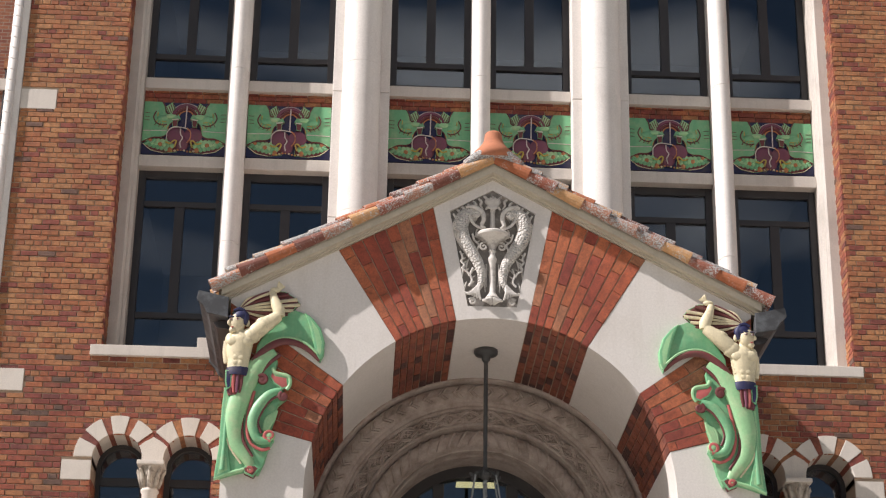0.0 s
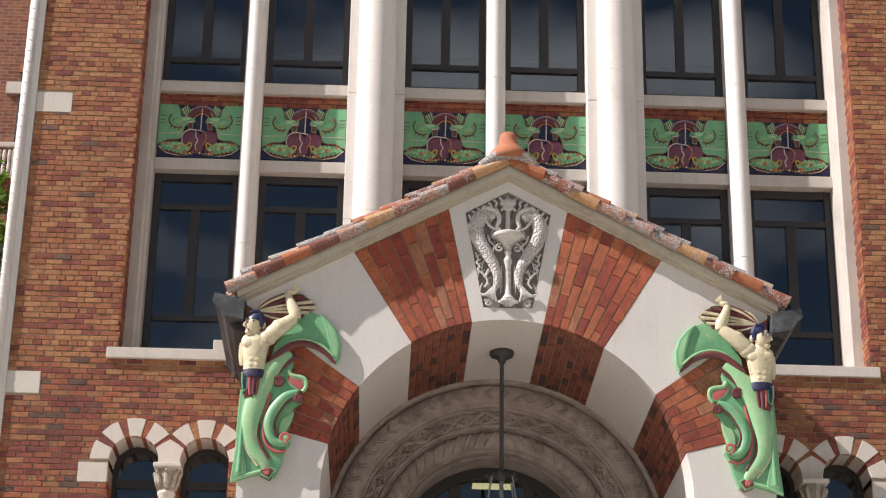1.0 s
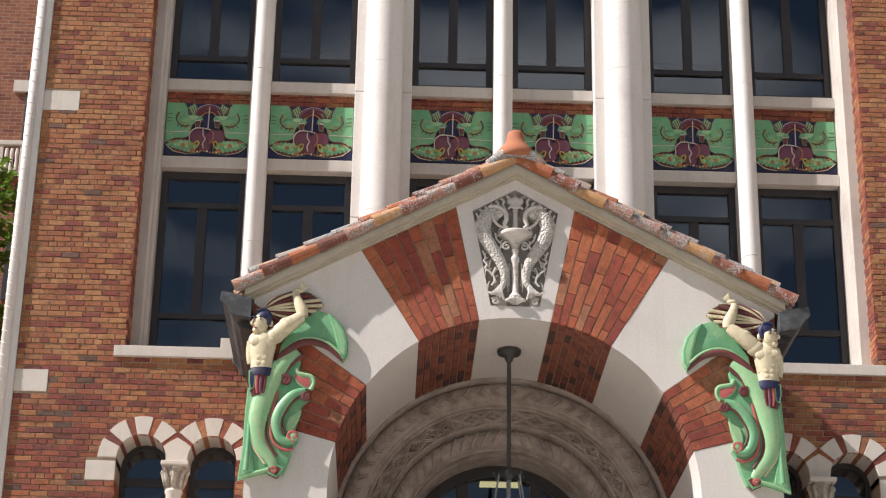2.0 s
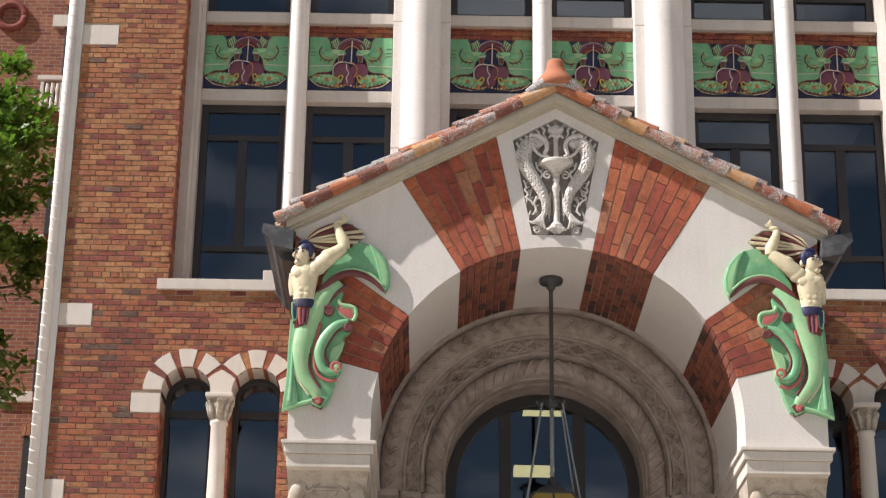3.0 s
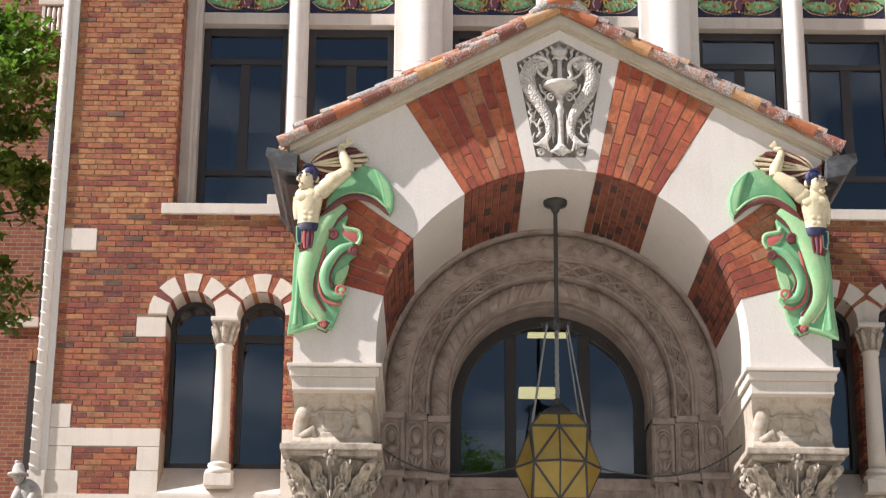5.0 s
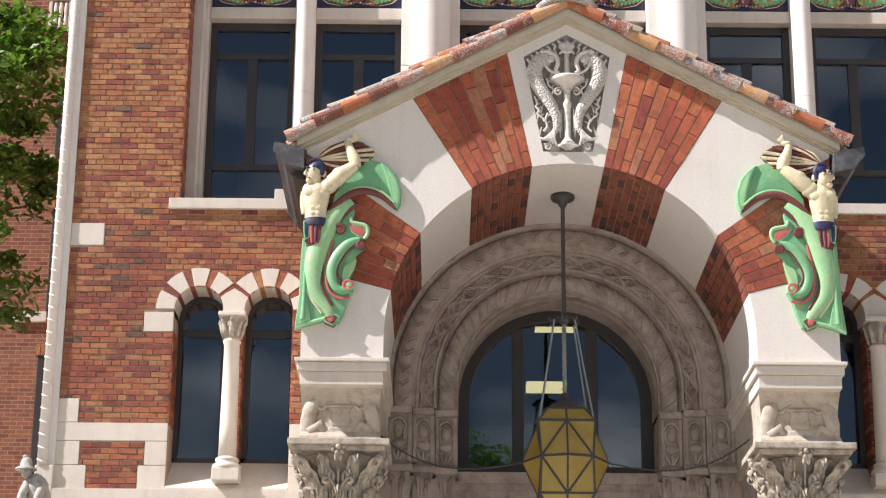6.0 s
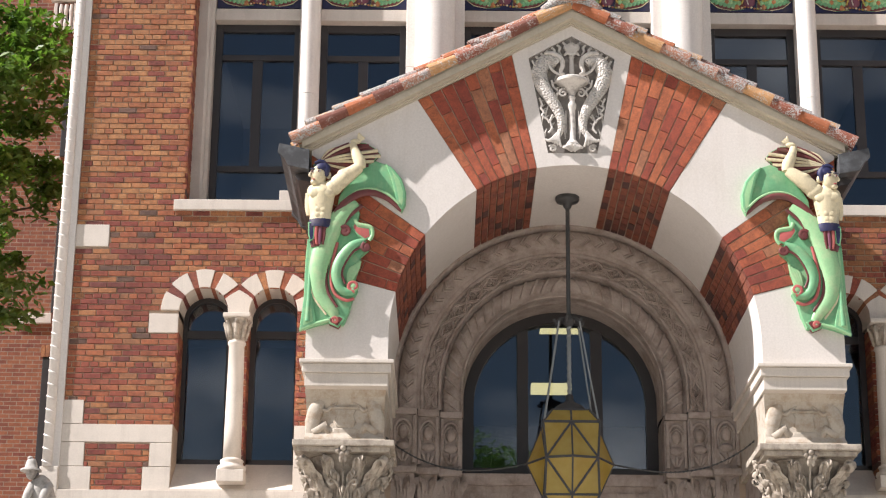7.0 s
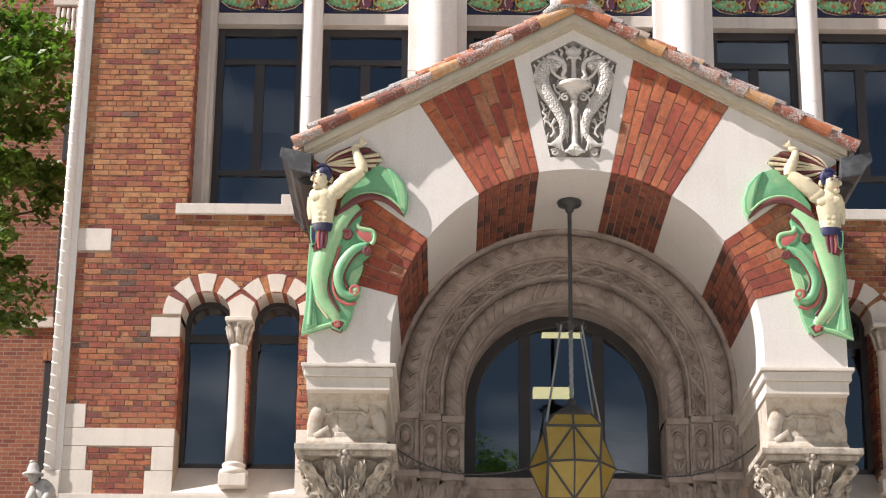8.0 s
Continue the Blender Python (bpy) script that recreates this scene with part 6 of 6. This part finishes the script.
for s in (-1, 1):
    bm = bmesh.new()
    box(bm, s * 5.90, s * 6.12, -0.05, 0.3, 6.80, 7.33, bevel=0.012)
    box(bm, s * 5.90, s * 6.34, -0.56, 0.3, 6.52, 6.685, bevel=0.02)
    box(bm, s * 5.90, s * 6.10, -0.03, 0.3, LOW, 6.8)
    solid("corner_stone", bm, stone, "pale stone blocks at the foot of the corner shaft", "stone", "structure", "corner stones")

# ---- broad-leaved tree between the wings ----
def leaf_material():
    m, t, b = material("leaf", 0.5)
    rnd = t.nodes.new("ShaderNodeNewGeometry").outputs["Random Per Island"]
    col = ramp_node(t, rnd, [(0.0, (0.04, 0.085, 0.016)), (0.5, (0.08, 0.150, 0.026)), (1.0, (0.15, 0.23, 0.04))])
    t.links.new(col, b.inputs["Base Color"])
    tr = t.nodes.new("ShaderNodeBsdfTranslucent")
    tr.inputs[0].default_value = (0.17, 0.36, 0.035, 1)
    mx = t.nodes.new("ShaderNodeMixShader")
    mx.inputs[0].default_value = 0.32
    t.links.new(b.outputs[0], mx.inputs[1])
    t.links.new(tr.outputs[0], mx.inputs[2])
    t.links.new(mx.outputs[0], t.nodes["Material Output"].inputs[0])
    return m


bark = speckled("bark", (0.10, 0.075, 0.055), (0.05, 0.04, 0.03), 0.95, 6, 30, bump=0.8, dist=0.02)
tree = thing("tree", (-8.9, 4.2, LOW), "broad-leaved green tree beside the brick wing", "tree")
rng = random.Random(21)
bm = bmesh.new()
tube(bm, curve_points([(-8.9, 4.2, LOW), (-8.85, 4.2, 4), (-8.95, 4.25, 8), (-8.8, 4.2, 11), (-8.7, 4.2, 13.6), (-8.6, 4.2, 15)], 5), spread([0.26, 0.22, 0.19, 0.15, 0.08, 0.03], 5), 10)
part("trunk", bm, bark, tree, smooth=True)
right_edge = lambda z: -7.02 + 0.13 * math.sin(4.1 * z) - 0.16 * max(0, 13.6 - z) ** 1.1 - 0.55 * max(0, z - 15.0)
verts, faces = [], []
for k in range(185):
    z = rng.uniform(10.6, 15.45)
    edge = right_edge(z)
    x = edge - 0.32 - (rng.random() ** 1.6) * (3.9 if z < 14.8 else 2.2)
    y = 4.2 + rng.uniform(-1.5, 1.5) * (1.0 if z < 15 else 0.6)
    c = Vector((x, y, z))
    if k % 8 == 0:
        z0 = z - rng.uniform(0.6, 1.3)
        limb = bmesh.new()
        tube(limb, [(-8.75, 4.2, z0), ((x - 8.75) / 2, (y + 4.2) / 2, (z0 + z) / 2 + 0.1), c], [0.05, 0.03, 0.01], 5)
        part("limb", limb, bark, tree)
    size = rng.uniform(0.22, 0.5)
    for _ in range(95):
        d = Vector((rng.gauss(0, 1), rng.gauss(0, 1), rng.gauss(0, 0.6)))
        d = d.normalized() * (rng.random() ** 0.5) * size
        p = c + Vector((d.x, d.y, d.z * 0.7))
        n = Vector((rng.gauss(0, 0.7), rng.gauss(0, 0.7), 1)).normalized()
        u = n.orthogonal().normalized()
        u = Matrix.Rotation(rng.uniform(0, 6.28), 3, n) @ u
        v = n.cross(u)
        L = rng.uniform(0.055, 0.10)
        i = len(verts)
        verts += [p - u * L, p + v * L * 0.55 - u * L * 0.1, p + u * L - n * L * 0.3, p - v * L * 0.55 - u * L * 0.1]
        faces.append((i, i + 1, i + 2, i + 3))
me = bpy.data.meshes.new("crown")
me.from_pydata([v - tree.location for v in verts], [], faces)
me.materials.append(leaf_material())
crown = new("crown", me)
crown.parent = tree
tagged(crown, "dense crown of small green leaves", kind="stuff")

# ---- a tree across the forecourt, mirrored in the arched window ----
far_tree = thing("tree", (-0.6, -46, LOW), "tall green tree across the forecourt, mirrored in the window", "tree")
bm = bmesh.new()
tube(bm, curve_points([(-0.6, -46, LOW), (-0.5, -46, 6), (-0.7, -46, 12), (-0.6, -46, 16)], 5), spread([0.4, 0.3, 0.2, 0.05], 5), 10)
part("trunk", bm, bark, far_tree, smooth=True)
verts, faces = [], []
for k in range(150):
    d = Vector((rng.gauss(0, 1), rng.gauss(0, 1), rng.gauss(0, 1))).normalized() * (rng.random() ** 0.4)
    c = Vector((-0.6 + 3.6 * d.x, -46 + 3.4 * d.y, 14.4 + 4.6 * d.z - 0.5 * abs(d.x)))
    if k % 12 == 0:
        limb = bmesh.new()
        tube(limb, [(-0.6, -46, c.z - 1.5), (c + Vector((-0.6, -46, c.z - 1))) / 2, c], [0.09, 0.05, 0.015], 5)
        part("limb", limb, bark, far_tree)
    for _ in range(120):
        p = c + Vector((rng.gauss(0, 0.36), rng.gauss(0, 0.36), rng.gauss(0, 0.24)))
        u = Vector((rng.gauss(0, 1), rng.gauss(0, 1), rng.gauss(0, 0.5))).normalized() * rng.uniform(0.05, 0.09)
        v = u.orthogonal() * 0.55
        i = len(verts)
        verts += [p - u, p + v, p + u, p - v]
        faces.append((i, i + 1, i + 2, i + 3))
me = bpy.data.meshes.new("crown")
me.from_pydata([v - far_tree.location for v in verts], [], faces)
me.materials.append(crown.data.materials[0])
crown_far = new("crown", me)
crown_far.parent = far_tree
tagged(crown_far, "crown of green leaves", kind="stuff")

# ---- bricks of the front, laid course by course ----
for s, wall, bricks in PILES:
    near = [b for b in bricks if b[5] and 8.15 < b[2] < 10.5 and b[0] > 4.6][:300] if s < 0 else []
    gone = {id(b) for b in near}
    rest = [b for b in bricks if id(b) not in gone]
    joined_bricks("bricks_upper", [b for b in rest if b[2] >= 10.3], brick_tan, wall, 0.0, 0.03, "tan and red bricks", s)
    joined_bricks("bricks_lower", [b for b in rest if b[2] < 10.3], brick_red, wall, 0.0, 0.03, "red and brown bricks", s)
    if near:
        w, h = STRETCH - JOINT, COURSE - JOINT
        v, f = brick_verts(-w / 2, w / 2, 0.0, 0.03, -h / 2, h / 2)
        me = bpy.data.meshes.new("brick")
        me.from_pydata(v, [], f)
        me.materials.append(brick_one)
        for b in near:
            ob = new("brick", me)
            ob.parent = wall
            ob.location = (s * (b[0] + b[1]) / 2, b[4], (b[2] + b[3]) / 2)
